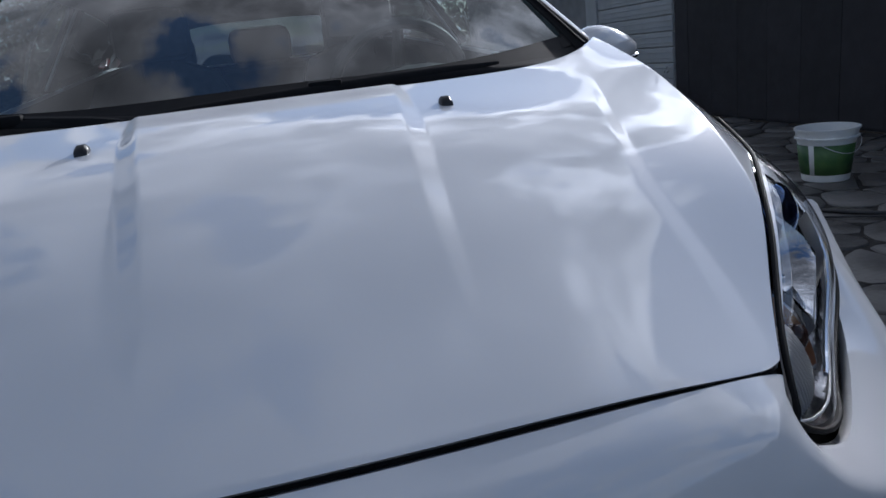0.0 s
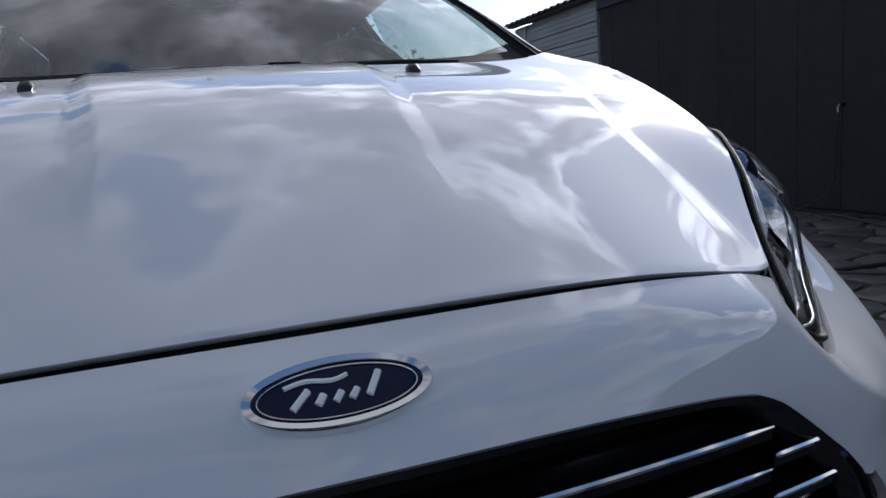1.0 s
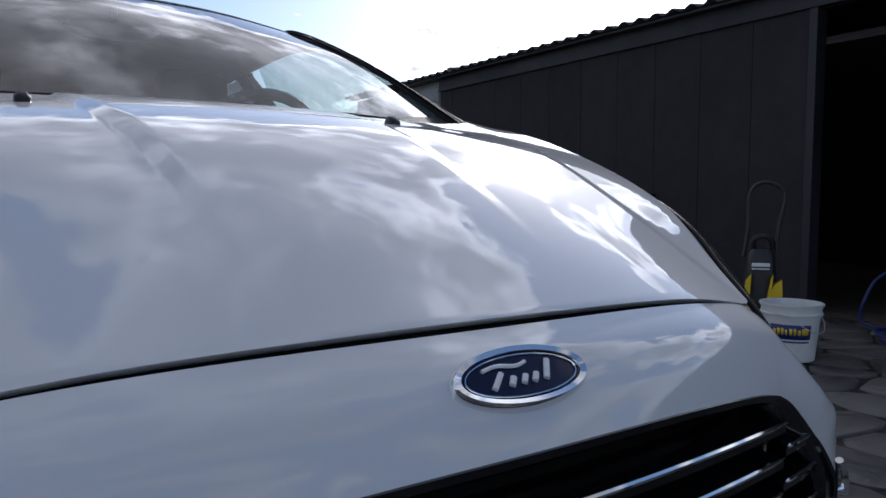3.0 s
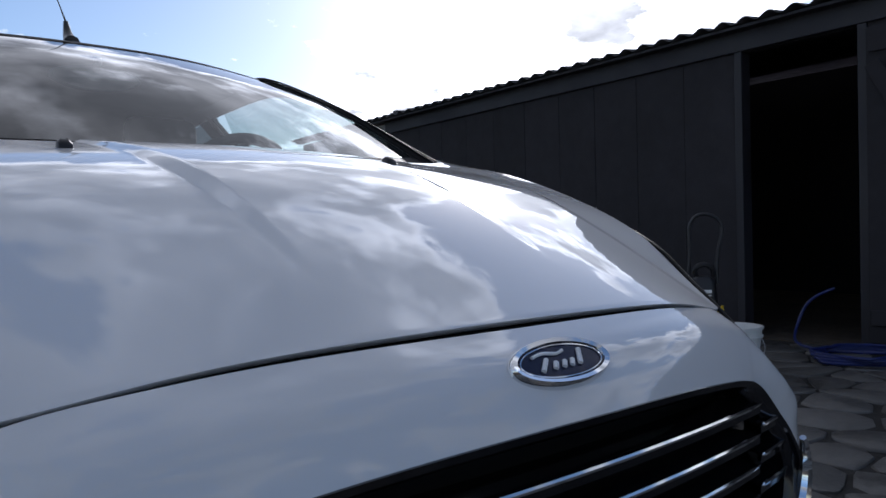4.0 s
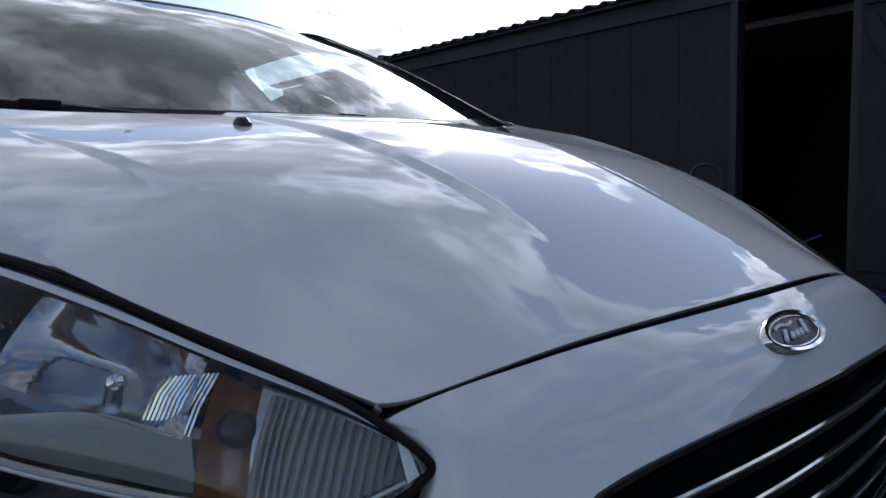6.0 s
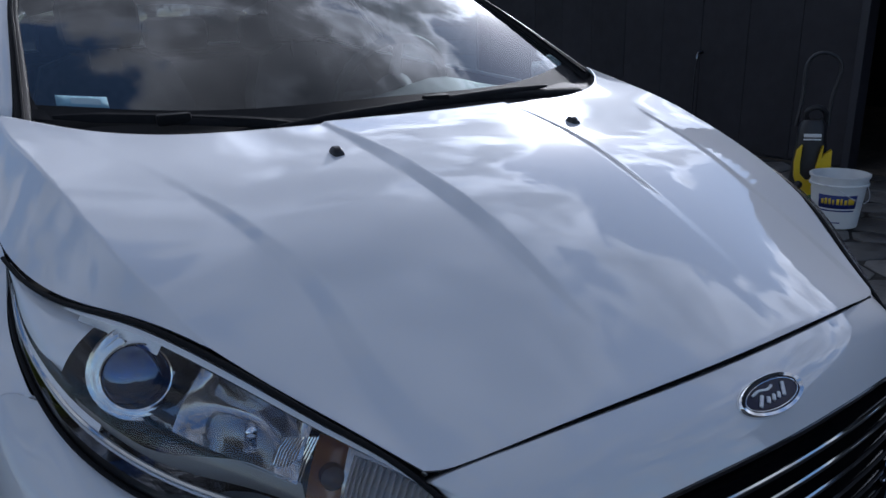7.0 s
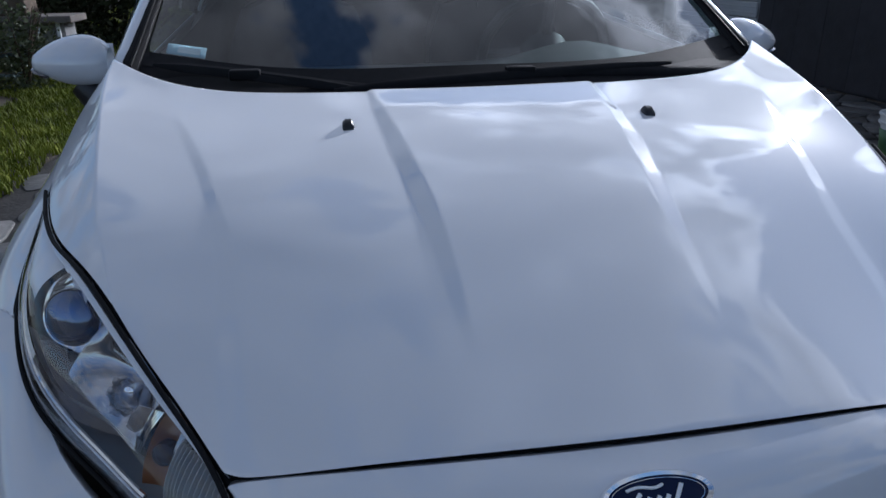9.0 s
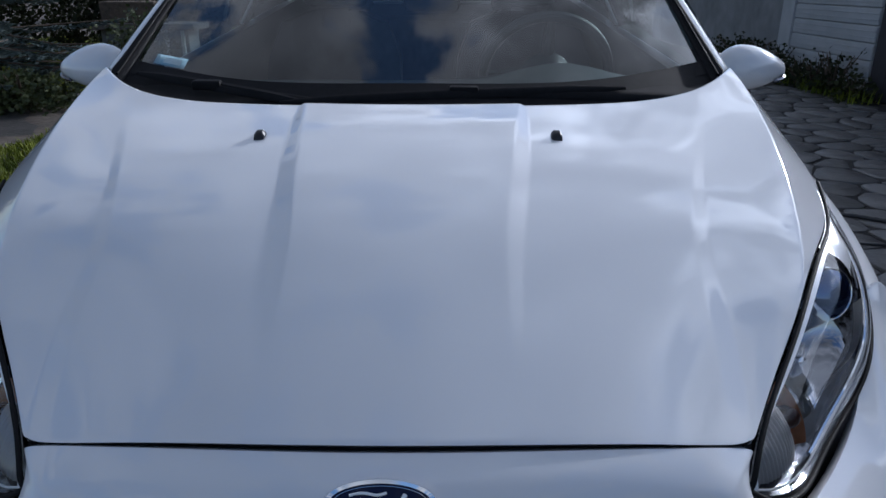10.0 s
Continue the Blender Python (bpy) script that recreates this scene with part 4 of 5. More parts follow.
FULL = [(0, 0.0628, 0.7656), (0.15, 0.0677, 0.7636), (0.27, 0.0803, 0.7575), (0.355, 0.0955, 0.7485), (0.4075, 0.1120, 0.7345), (0.4060, 0.1055, 0.7270), (0.3995, 0.0885, 0.7150), (0.403, 0.0740, 0.6970), (0.428, 0.078, 0.675), (0.505, 0.130, 0.649), (0.636, 0.288, 0.671), (0.731, 0.472, 0.764), (0.793, 0.496, 0.716), (0.808, 0.475, 0.30), (0.55, 0.12, 0.20), (0, 0.02, 0.20)]


def stations(curve_sets, per, rows):
    """Lines across matched stations of three guide curves, splined along."""
    A = np.array(curve_sets, float)          # guide, station, xyz
    cols = []
    for k in range(A.shape[1]):
        cols.append(spline(A[:, k], rows))
    cols = np.array(cols)                    # station, row, xyz
    out = []
    for r in range(rows):
        full = np.concatenate([mirrored(cols[:0:-1, r]), cols[:, r]])
        d = full
        out.append(even_param(d, per))
    return np.array(out)


def even_param(points, per):
    """Smooth curve with the same number of steps between each pair of control points."""
    p = np.array(points, float)
    k = len(p)
    m = np.zeros_like(p)
    for i in range(k):
        a, b = max(i - 1, 0), min(i + 1, k - 1)
        m[i] = (p[b] - p[a]) / (b - a)
    out = []
    for i in range(k - 1):
        for t in np.linspace(0, 1, per, endpoint=False):
            out.append((2 * t**3 - 3 * t**2 + 1) * p[i] + (t**3 - 2 * t**2 + t) * m[i] + (-2 * t**3 + 3 * t**2) * p[i + 1] + (t**3 - t**2) * m[i + 1])
    out.append(p[-1])
    return np.array(out)


rows = stations([GRILLE, MIDL, FULL], 6, 22)
# fair the middle of each line between the lamps
for n_row, r in enumerate(rows):
    upper = slice(90 - 26, 90 + 27)
    x = r[upper, 0]
    for c in (1, 2):
        k = np.polyfit(x ** 2, r[upper, c], 2)
        w = (1 - smoothstep(0.26, 0.37, np.abs(x))) * smoothstep(0, 8, n_row)
        r[upper, c] += (np.polyval(k, x ** 2) - r[upper, c]) * w
inner = rows[0] + (0, 0.03, 0)
top = rows[-1] + (0, 0.014, -0.006)
bm = bmesh.new()
sheet(bm, np.concatenate([[inner], rows, [rows[-1] + (0, 0.0012, -0.0005)], [top]]))
bumper = thicken(part("front_bumper", bm, PAINT, car, "white front bumper with a trapezoid opening"), 0.002)

# ---- fenders
FEND_TOP = [(0.724, 0.44, 0.747), (0.740, 0.495, 0.777), (0.748, 0.599, 0.818), (0.737, 0.697, 0.884), (0.7475, 0.81, 0.9155), (0.743, 0.96, 0.969), (0.711, 1.096, 1.034)]
FEND_MID = [(0.782, 0.45, 0.71), (0.795, 0.51, 0.735), (0.810, 0.60, 0.765), (0.822, 0.70, 0.79), (0.824, 0.80, 0.80), (0.815, 0.95, 0.82), (0.80, 1.10, 0.84)]
FEND_LOW = [(0.800, 0.455, 0.56), (0.822, 0.52, 0.62), (0.845, 0.62, 0.660), (0.860, 0.74, 0.675), (0.862, 0.88, 0.665), (0.858, 1.02, 0.60), (0.850, 1.12, 0.45)]
for s in (1, -1):
    A = np.array([FEND_TOP, FEND_MID, FEND_LOW]) * (s, 1, 1)
    cols = np.array([spline(A[:, k], 18) for k in range(A.shape[1])])
    cols[0] = spline(rows[-1][156:164], 18) * (s, 1, 1) + (0, 0.004, 0)
    rws = [even_param(cols[:, r], 7) for r in range(18)]
    rws.insert(0, rws[0] + (-0.002 * s, 0, -0.012))
    rws.append(rws[-1] + (-0.03 * s, 0, 0.003))
    bm = bmesh.new()
    sheet(bm, rws)
    thicken(part("front_fender", bm, PAINT, car), 0.002)


# ---- headlights: everything in them hangs on the lens surface (a along, b across, d inwards)
class Lamp:
    def __init__(self, s, n=60):
        self.s = s
        self.E = spline([(0.3980, 0.0885, 0.7180)] + LAMP_IN, n) + (0.006, 0, -0.003)
        self.O = spline(LAMP_OUT, n) + (-0.004, 0, 0.003)
        self.n = n

    def base(self, a, b):
        a = a + 0.045 * (1 - a) * min(1, a / 0.1)
        i = a * (self.n - 1)
        k = int(min(max(math.floor(i), 0), self.n - 2))
        f = i - k
        e = self.E[k] * (1 - f) + self.E[k + 1] * f
        o = self.O[k] * (1 - f) + self.O[k + 1] * f
        width = np.linalg.norm(o - e)
        p = e * (1 - b) + o * b
        out = np.array((0.62, -0.62, 0.48))
        return p + out * 0.16 * width * 4 * b * (1 - b) * min(1, 0.35 + a * 3)

    def normal(self, a, b):
        h = 0.02
        u = self.base(min(a + h, 1), b) - self.base(max(a - h, 0), b)
        v = self.base(a, min(b + h, 1)) - self.base(a, max(b - h, 0))
        nn = np.cross(v, u)
        nn = nn / (np.linalg.norm(nn) + 1e-9)
        return nn if nn[1] < 0 or nn[2] > 0 else -nn

    def at(self, a, b, d=0.0):
        q = self.base(a, b) - np.array((0.45, -0.75, 0.35)) / 0.943 * d
        return q * (self.s, 1, 1)

    def patch(self, bm, a0, a1, b0, b1, d, na=24, nb=8):
        rows = []
        for i in range(na + 1):
            a = a0 + (a1 - a0) * i / na
            rows.append([self.at(a, b0 + (b1 - b0) * j / nb, d(a, b0 + (b1 - b0) * j / nb) if callable(d) else d) for j in range(nb + 1)])
        return sheet(bm, rows)

    def strip(self, bm, pts, radius, sides=6):
        tube(bm, [self.at(*p) for p in pts], radius, sides)


def headlight(s):
    L = Lamp(s)
    bm = bmesh.new()
    L.patch(bm, 0, 1, 0, 1, 0.0, 60, 18)
    lamp = part("headlight", bm, LENS, car, "clear swept-back headlight with a chrome interior")
    lamp.visible_shadow = False
    bm = bmesh.new()
    L.patch(bm, 0.0, 1, 0, 1, lambda a, b: 0.004 + 0.075 * min(1, 5 * b * (1 - b)) * min(1, 0.30 + 3 * a, 4 * (1 - a) + 0.10), 50, 18)
    part("housing", bm, SMOKE, lamp, "dark chromed lamp housing")
    # rubber border all round
    bm = bmesh.new()
    edge = [L.at(a, 0.0, -0.002) for a in np.linspace(1, 0, 50)] + [L.at(0.0, b, -0.002) for b in np.linspace(0.1, 0.9, 8)] + [L.at(a, 1.0, -0.002) for a in np.linspace(0, 1, 50)]
    tube(bm, edge, 0.0032, 8)
    part("seal", bm, RUBBER, lamp)
    bm = bmesh.new()
    L.patch(bm, 0.0, 0.99, 0.0, 0.034, 0.0022, 50, 2)
    part("upper_border", bm, TRIM, lamp)
    bm = bmesh.new()
    L.patch(bm, 0.0, 0.97, 0.915, 1.0, 0.0022, 50, 3)
    part("lower_border", bm, TRIM, lamp)
    bm = bmesh.new()
    L.patch(bm, 0.0, 0.006, 0.0, 1.0, 0.0022, 2, 14)
    part("tip_border", bm, TRIM, lamp)
    # bright lines along the borders
    bm = bmesh.new()
    L.patch(bm, 0.022, 0.74, 0.040, 0.078, 0.0030, 50, 3)
    L.patch(bm, 0.010, 0.019, 0.054, 0.86, 0.0030, 2, 20)
    part("upper_line", bm, WHITEP, lamp, "white line along the lamp's upper edge")
    bm = bmesh.new()
    L.strip(bm, [(a, 0.79 + 0.02 * math.sin(3 * a), 0.010) for a in np.linspace(0.16, 0.95, 40)], 0.003)
    part("lower_line", bm, CHROME, lamp)
    bm = bmesh.new()
    L.strip(bm, [(a, 0.83, 0.006) for a in np.linspace(0.02, 0.95, 40)], 0.0015)
    part("thin_line", bm, SATIN, lamp)
    # rear bezel: a bright plate that fills the tail and sweeps down round the projector
    bm = bmesh.new()
    L.patch(bm, 0.66, 0.985, 0.06, 0.66, lambda a, b: 0.010 + 0.030 * (0.66 - b) * (1 - smoothstep(0.80, 0.98, a)) - 0.007 * math.sin(math.pi * (b - 0.06) / 0.6) + 0.010 * (1 - smoothstep(0.66, 0.74, a)), 24, 16)
    part("rear_bezel", bm, PLATE, lamp, "bright silver plate in the tail of the lamp")
    bm = bmesh.new()
    L.patch(bm, 0.50, 0.70, 0.07, 0.17, lambda a, b: 0.010 + 0.012 * (b - 0.07) / 0.1, 14, 4)
    part("upper_bezel", bm, PALE, lamp)
    bm = bmesh.new()
    L.patch(bm, 0.53, 0.92, 0.735, 0.785, lambda a, b: 0.008 + 0.05 * (0.79 - b), 16, 4)
    part("side_bezel", bm, PLATE, lamp)
    bm = bmesh.new()
    L.strip(bm, [(a, 0.68, 0.016) for a in np.linspace(0.62, 0.95, 20)], 0.003)
    part("dark_line", bm, GLOSS, lamp)
    # projector
    c = Vector(L.at(0.522, 0.375, 0.042))
    axis = Vector((0.22 * s, -0.93, 0.28)).normalized()
    m = Matrix.Translation(c) @ axis.to_track_quat("Z", "Y").to_matrix().to_4x4()
    bm = bmesh.new()
    lathe(bm, [(0.037 * math.cos(t), 0.004 + 0.018 * math.sin(t)) for t in np.linspace(0, math.pi / 2, 9)], 36, m)
    part("projector_lens", bm, BULB, lamp)
    bm = bmesh.new()
    lathe(bm, [(0.037, -0.03), (0.037, 0.003), (0.0375, 0.008), (0.0390, 0.0085), (0.0400, 0.004), (0.0405, -0.012), (0.044, -0.020), (0.047, -0.014), (0.0485, -0.022), (0.052, -0.016), (0.0535, -0.028), (0.058, -0.022), (0.060, -0.042)], 48, m)
    part("projector_ring", bm, CHROME, lamp)
    bm = bmesh.new()
    lathe(bm, [(0.001, -0.028), (0.020, -0.026), (0.037, -0.015)], 24, m)
    part("projector_back", bm, BADGE, lamp)
    # fluted reflector in front of the projector
    bm = bmesh.new()
    L.patch(bm, 0.20, 0.41, 0.095, 0.52, lambda a, b: 0.010 + 0.050 * math.sin(math.pi * (a - 0.20) / 0.21) * math.sin(math.pi * (b - 0.095) / 0.425) , 40, 16)
    part("reflector", bm, DIMCHROME, lamp)
    c2 = Vector(L.at(0.30, 0.36, 0.045))
    m2 = Matrix.Translation(c2) @ axis.to_track_quat("Z", "Y").to_matrix().to_4x4()
    bm = bmesh.new()
    lathe(bm, [(0.0005, 0.012), (0.006, 0.010), (0.007, -0.02)], 14, m2)
    part("bulb", bm, CHROME, lamp)
    # grey plate under the bowls
    bm = bmesh.new()
    plate = []
    for a in np.linspace(0.192, 0.60, 30):
        b0 = 0.50 + 0.20 * smoothstep(0.26, 0.46, a)
        plate.append([L.at(a, b0 + (0.79 - b0) * f, 0.010 + 0.18 * (0.79 - b0) * f) for f in np.linspace(0, 1, 8)])
    sheet(bm, plate)
    part("bezel", bm, BEZEL, lamp)
    # fluted chrome columns between the bowl and the turn lamp
    for k in range(12):
        bm = bmesh.new()
        L.strip(bm, [(0.186 + 0.0045 * k, 0.14 + 0.010 * k, 0.014), (0.194 + 0.0045 * k, 0.34, 0.017), (0.200 + 0.0045 * k, 0.54, 0.020)], 0.0013, 5)
        part("chrome_rib", bm, CHROME, lamp)
    # turn lamp at the front tip: silver back, amber bowl with its bulb, ribbed clear block
    bm = bmesh.new()
    L.patch(bm, 0.018, 0.135, 0.11, 0.84, lambda a, b: 0.015 + 0.022 * (b - 0.11), 16, 14)
    part("turn_reflector", bm, DULL, lamp)
    bm = bmesh.new()
    L.patch(bm, 0.120, 0.186, 0.13, 0.78, lambda a, b: 0.020 + 0.020 * math.sin(math.pi * (a - 0.120) / 0.066), 12, 12)
    part("amber_screen", bm, AMBER, lamp, "amber turn lamp bowl")
    c3 = Vector(L.at(0.150, 0.40, 0.020))
    m3 = Matrix.Translation(c3) @ axis.to_track_quat("Z", "Y").to_matrix().to_4x4()
    bm = bmesh.new()
    lathe(bm, [(0.0005, 0.008), (0.007, 0.0075), (0.0125, 0.003), (0.0135, -0.012)], 24, m3)
    part("turn_bulb", bm, BROWN, lamp, "dark brown turn lamp bulb")
    for k in range(15):
        a0 = 0.024 + 0.0073 * k
        bm = bmesh.new()
        rows = []
        for b in np.linspace(0.12 + 0.004 * abs(k - 7), 0.82 - 0.012 * max(0, 4 - k), 34):
            skew = a0 + 0.020 * (b - 0.45)
            step = 0.0016 * ((b * 22) % 1.0)
            step += 0.020 * (b - 0.12)
            rows.append([L.at(skew - 0.0036, b, 0.0145 + step), L.at(skew - 0.0016, b, 0.0070 + step), L.at(skew - 0.0006, b, 0.0068 + step), L.at(skew + 0.0036, b, 0.0140 + step)])
        sheet(bm, rows)
        part("lens_rib", bm, RIB, lamp)
    return lamp


for s in (1, -1):
    headlight(s)

# ---- grille
ring = even_param(np.concatenate([mirrored(np.array(GRILLE)[:0:-1]), np.array(GRILLE)]), 6)
bm = bmesh.new()
inset = lambda k: np.array([q + (np.array((0, q[1], 0.56)) - q) * (1, 0, 1) * k for q in ring])
sheet(bm, [ring + (0, 0.012, 0), ring + (0, -0.003, 0), inset(0.04) + (0, -0.003, 0), inset(0.075) + (0, 0.004, 0), inset(0.08) + (0, 0.03, 0)])
grille = part("grille", bm, GLOSS, car, "black trapezoid grille with thin chrome slats")
bm = bmesh.new()
sheet(bm, [ring * (1, 0, 1) + (0, 0.085, 0), inset(0.5) * (1, 0, 1) + (0, 0.085, 0), inset(0.98) * (1, 0, 1) + (0, 0.085, 0)])
part("grille_back", bm, GAP, grille)
def slat_piece(x0, x1, z):
    path = [(x, -0.012 + 0.26 * x * x, z - 0.05 * x * x) for x in np.linspace(x0, x1, 24)]
    bm = bmesh.new()
    sheet(bm, [[np.array(p) + (0, dy, dz) for p in path] for dy, dz in ((0.05, 0.003), (0.008, 0.005), (0.0, 0.002), (0.0, -0.006), (0.01, -0.010), (0.05, -0.008))])
    slat = part("slat", bm, GLOSS, grille)
    bm = bmesh.new()
    tube(bm, [np.array(p) + (0, -0.001, 0.004) for p in path], [0.0008] + [0.0024] * 22 + [0.0008], 6)
    part("chrome_edge", bm, CHROME, slat)


for k in range(7):
    z = 0.653 - 0.0335 * k
    slat_piece(-0.316 + 0.002 * k, 0.316 - 0.002 * k, z)
    if k:
        reach = 0.345 + 0.026 * k if z > 0.56 else 0.405 - 0.025 * (k - 3)
        for s in (1, -1):
            if reach > 0.33:
                slat_piece(s * (0.320 - 0.002 * k), s * reach, z + 0.010)
for s in (1, -1):
    bm = bmesh.new()
    pts = spline([(0.410 * s, 0.012, 0.596), (0.430 * s, 0.018, 0.56), (0.418 * s, 0.018, 0.515), (0.372 * s, 0.010, 0.468), (0.30 * s, -0.006, 0.440), (0.0, -0.040, 0.436)], 30)
    tube(bm, pts, [0.004 + 0.006 * math.sin(math.pi * min(1, k / 12)) if k < 12 else 0.006 for k in range(30)], 8)
    part("chrome_frame", bm, CHROME, grille)

# ---- badge
bc = Vector((0, 0.0178, 0.7389))
ax = Vector((0, -0.690, 0.724)).normalized()
frame_m = Matrix.Translation(bc) @ Matrix((Vector((1, 0, 0)), ax.cross(Vector((1, 0, 0))), ax)).transposed().to_4x4() @ Matrix.Scale(1.045, 4)


def oval(rx, ry, z, bow=0.35, n=64):
    return [(rx * math.cos(t), ry * math.sin(t), z - bow * 0.5 * (rx * math.cos(t)) ** 2 * 2) for t in (2 * math.pi * k / n for k in range(n))]


bm = bmesh.new()
sheet(bm, [oval(0.0555, 0.0228, -0.004), oval(0.0555, 0.0228, 0.003), oval(0.0535, 0.0210, 0.0065), oval(0.0485, 0.0175, 0.0055), oval(0.0478, 0.0168, 0.003)], close_u=True)
bmesh.ops.transform(bm, matrix=frame_m, verts=bm.verts)
badge = part("badge", bm, CHROME, car, "oval dark blue badge with a chrome rim")
bm = bmesh.new()
sheet(bm, [oval(0.0485 * k, 0.0175 * k, 0.0035) for k in (1, 0.7, 0.4, 0.02)], close_u=True)
bmesh.ops.transform(bm, matrix=frame_m, verts=bm.verts)
part("badge_field", bm, BADGE, badge)
bm = bmesh.new()
tube(bm, [Vector(q) for q in oval(0.0452, 0.0152, 0.0042)] + [Vector(oval(0.0452, 0.0152, 0.0042)[0])], 0.0006, 5)
bmesh.ops.transform(bm, matrix=frame_m, verts=bm.verts)
part("badge_line", bm, CHROME, badge)
# plain silver strokes stand for the emblem
bm = bmesh.new()
for pts, r in (([(-0.030, 0.0066), (-0.016, 0.0088), (-0.002, 0.0070), (0.006, 0.0092)], 0.0015),
               ([(-0.027, -0.0070), (-0.022, -0.0020), (-0.017, 0.0030)], 0.0022),
               ([(-0.013, -0.0065), (-0.009, -0.0010)], 0.0024),
               ([(-0.003, -0.0062), (0.001, -0.0008)], 0.0022),
               ([(0.006, -0.0060), (0.010, -0.0006)], 0.0022),
               ([(0.016, -0.0058), (0.020, 0.0010), (0.024, 0.0078)], 0.0023)):
    c = spline([(x, y, 0.0044 - 0.35 * x * x) for x, y in pts], 14)
    tube(bm, c, r, 6)
bmesh.ops.transform(bm, matrix=frame_m, verts=bm.verts)
part("badge_emblem", bm, WHITEP, badge)

# ---- windscreen, cowl, pillars, roof
WC = [(0, 0.86, 0.983), (0, 1.22, 1.165), (0, 1.55, 1.318), (0, 1.79, 1.410)]
WM = [(0.36, 0.905, 0.983), (0.35, 1.255, 1.165), (0.335, 1.575, 1.312), (0.315, 1.815, 1.405)]
WE = [(0.657, 1.057, 1.014), (0.638, 1.347, 1.165), (0.604, 1.622, 1.292), (0.552, 1.86, 1.383)]


def wide(guides, nv, nu):
    G = [spline(g, nv) for g in guides]
    return np.array([spline([(-q[i][0], q[i][1], q[i][2]) for q in G[:0:-1]] + [tuple(q[i]) for q in G], nu) for i in range(nv)])


WS = wide([WC, WM, WE], 28, 41)
bm = bmesh.new()
sheet(bm, WS)
windscreen = part("windscreen", bm, GLASS, car, "curved windscreen reflecting clouds")
windscreen.visible_shadow = False
# black painted border of the glass
bm = bmesh.new()
off = np.array((0, -0.0006, 0.0012))
sheet(bm, np.array([WS[i] + off for i in range(26, 28)]))
part("glass_border", bm, RUBBER, windscreen)
bm = bmesh.new()
sheet(bm, np.array([WS[0] + off, WS[1] + off, WS[2] + off, WS[2] * 0.5 + WS[3] * 0.5 + off]))
part("lower_glass_border", bm, RUBBER, windscreen)
# cowl below the glass
rear_edge = BONNET[-1]
bm = bmesh.new()
n = rear_edge.shape[0]
low = spline([tuple(q) for q in WS[2]], n)
sheet(bm, [rear_edge + (0, -0.012, -0.014), rear_edge + (0, 0.02, -0.022), rear_edge * 0.5 + low * 0.5 + (0, 0, -0.022), low + (0, 0, -0.003)])
part("cowl", bm, RUBBER, car, "black plastic cowl under the windscreen")

ROOF_C = [(0, 1.79, 1.412), (0, 1.953, 1.447), (0, 2.25, 1.474), (0, 2.7, 1.470), (0, 3.2, 1.425), (0, 3.62, 1.350)]
ROOF_M = [(0.315, 1.815, 1.407), (0.34, 1.97, 1.437), (0.36, 2.25, 1.462), (0.36, 2.7, 1.457), (0.34, 3.2, 1.413), (0.32, 3.60, 1.34)]
ROOF_E = [(0.552, 1.86, 1.385), (0.568, 2.0, 1.403), (0.575, 2.25, 1.415), (0.57, 2.7, 1.408), (0.545, 3.2, 1.365), (0.50, 3.55, 1.30)]
bm = bmesh.new()
sheet(bm, wide([ROOF_C, ROOF_M, ROOF_E], 40, 31))
thicken(part("roof", bm, PAINT, car), 0.003)
bm = bmesh.new()
sheet(bm, wide([ROOF_C, ROOF_M, ROOF_E], 20, 15) - (0, 0, 0.03))
part("headliner", bm, LINER, car)

# antenna
bm = bmesh.new()
tube(bm, spline([(0, 1.93, 1.444), (0, 1.96, 1.460), (0, 1.985, 1.483), (0, 2.01, 1.525)], 12), np.linspace(0.022, 0.007, 12), 10)
antenna = part("antenna", bm, TRIM, car, "thin black roof antenna")
bm = bmesh.new()
tube(bm, [(0, 2.01, 1.525), (0, 2.075, 1.58), (0, 2.27, 1.745)], [0.0035, 0.0022, 0.0015], 6)
part("rod", bm, TRIM, antenna)

# pillars and side rails, from the bonnet's rear corner over the roof's edge to the tail
RAIL_IN = [(0.662, 1.057, 1.014), (0.641, 1.347, 1.167), (0.608, 1.622, 1.294), (0.556, 1.86, 1.386), (0.568, 2.0, 1.404), (0.575, 2.25, 1.416), (0.57, 2.7, 1.409), (0.545, 3.2, 1.366), (0.50, 3.55, 1.302)]
RAIL_MID = [(0.694, 1.08, 1.040), (0.672, 1.36, 1.175), (0.646, 1.63, 1.290), (0.608, 1.88, 1.371), (0.608, 2.02, 1.388), (0.612, 2.25, 1.397), (0.607, 2.7, 1.390), (0.585, 3.2, 1.345), (0.545, 3.57, 1.27)]
RAIL_OUT = [(0.714, 1.105, 1.036), (0.698, 1.385, 1.160), (0.674, 1.65, 1.270), (0.644, 1.90, 1.343), (0.642, 2.03, 1.357), (0.646, 2.25, 1.363), (0.640, 2.7, 1.355), (0.622, 3.2, 1.31), (0.60, 3.6, 1.22)]
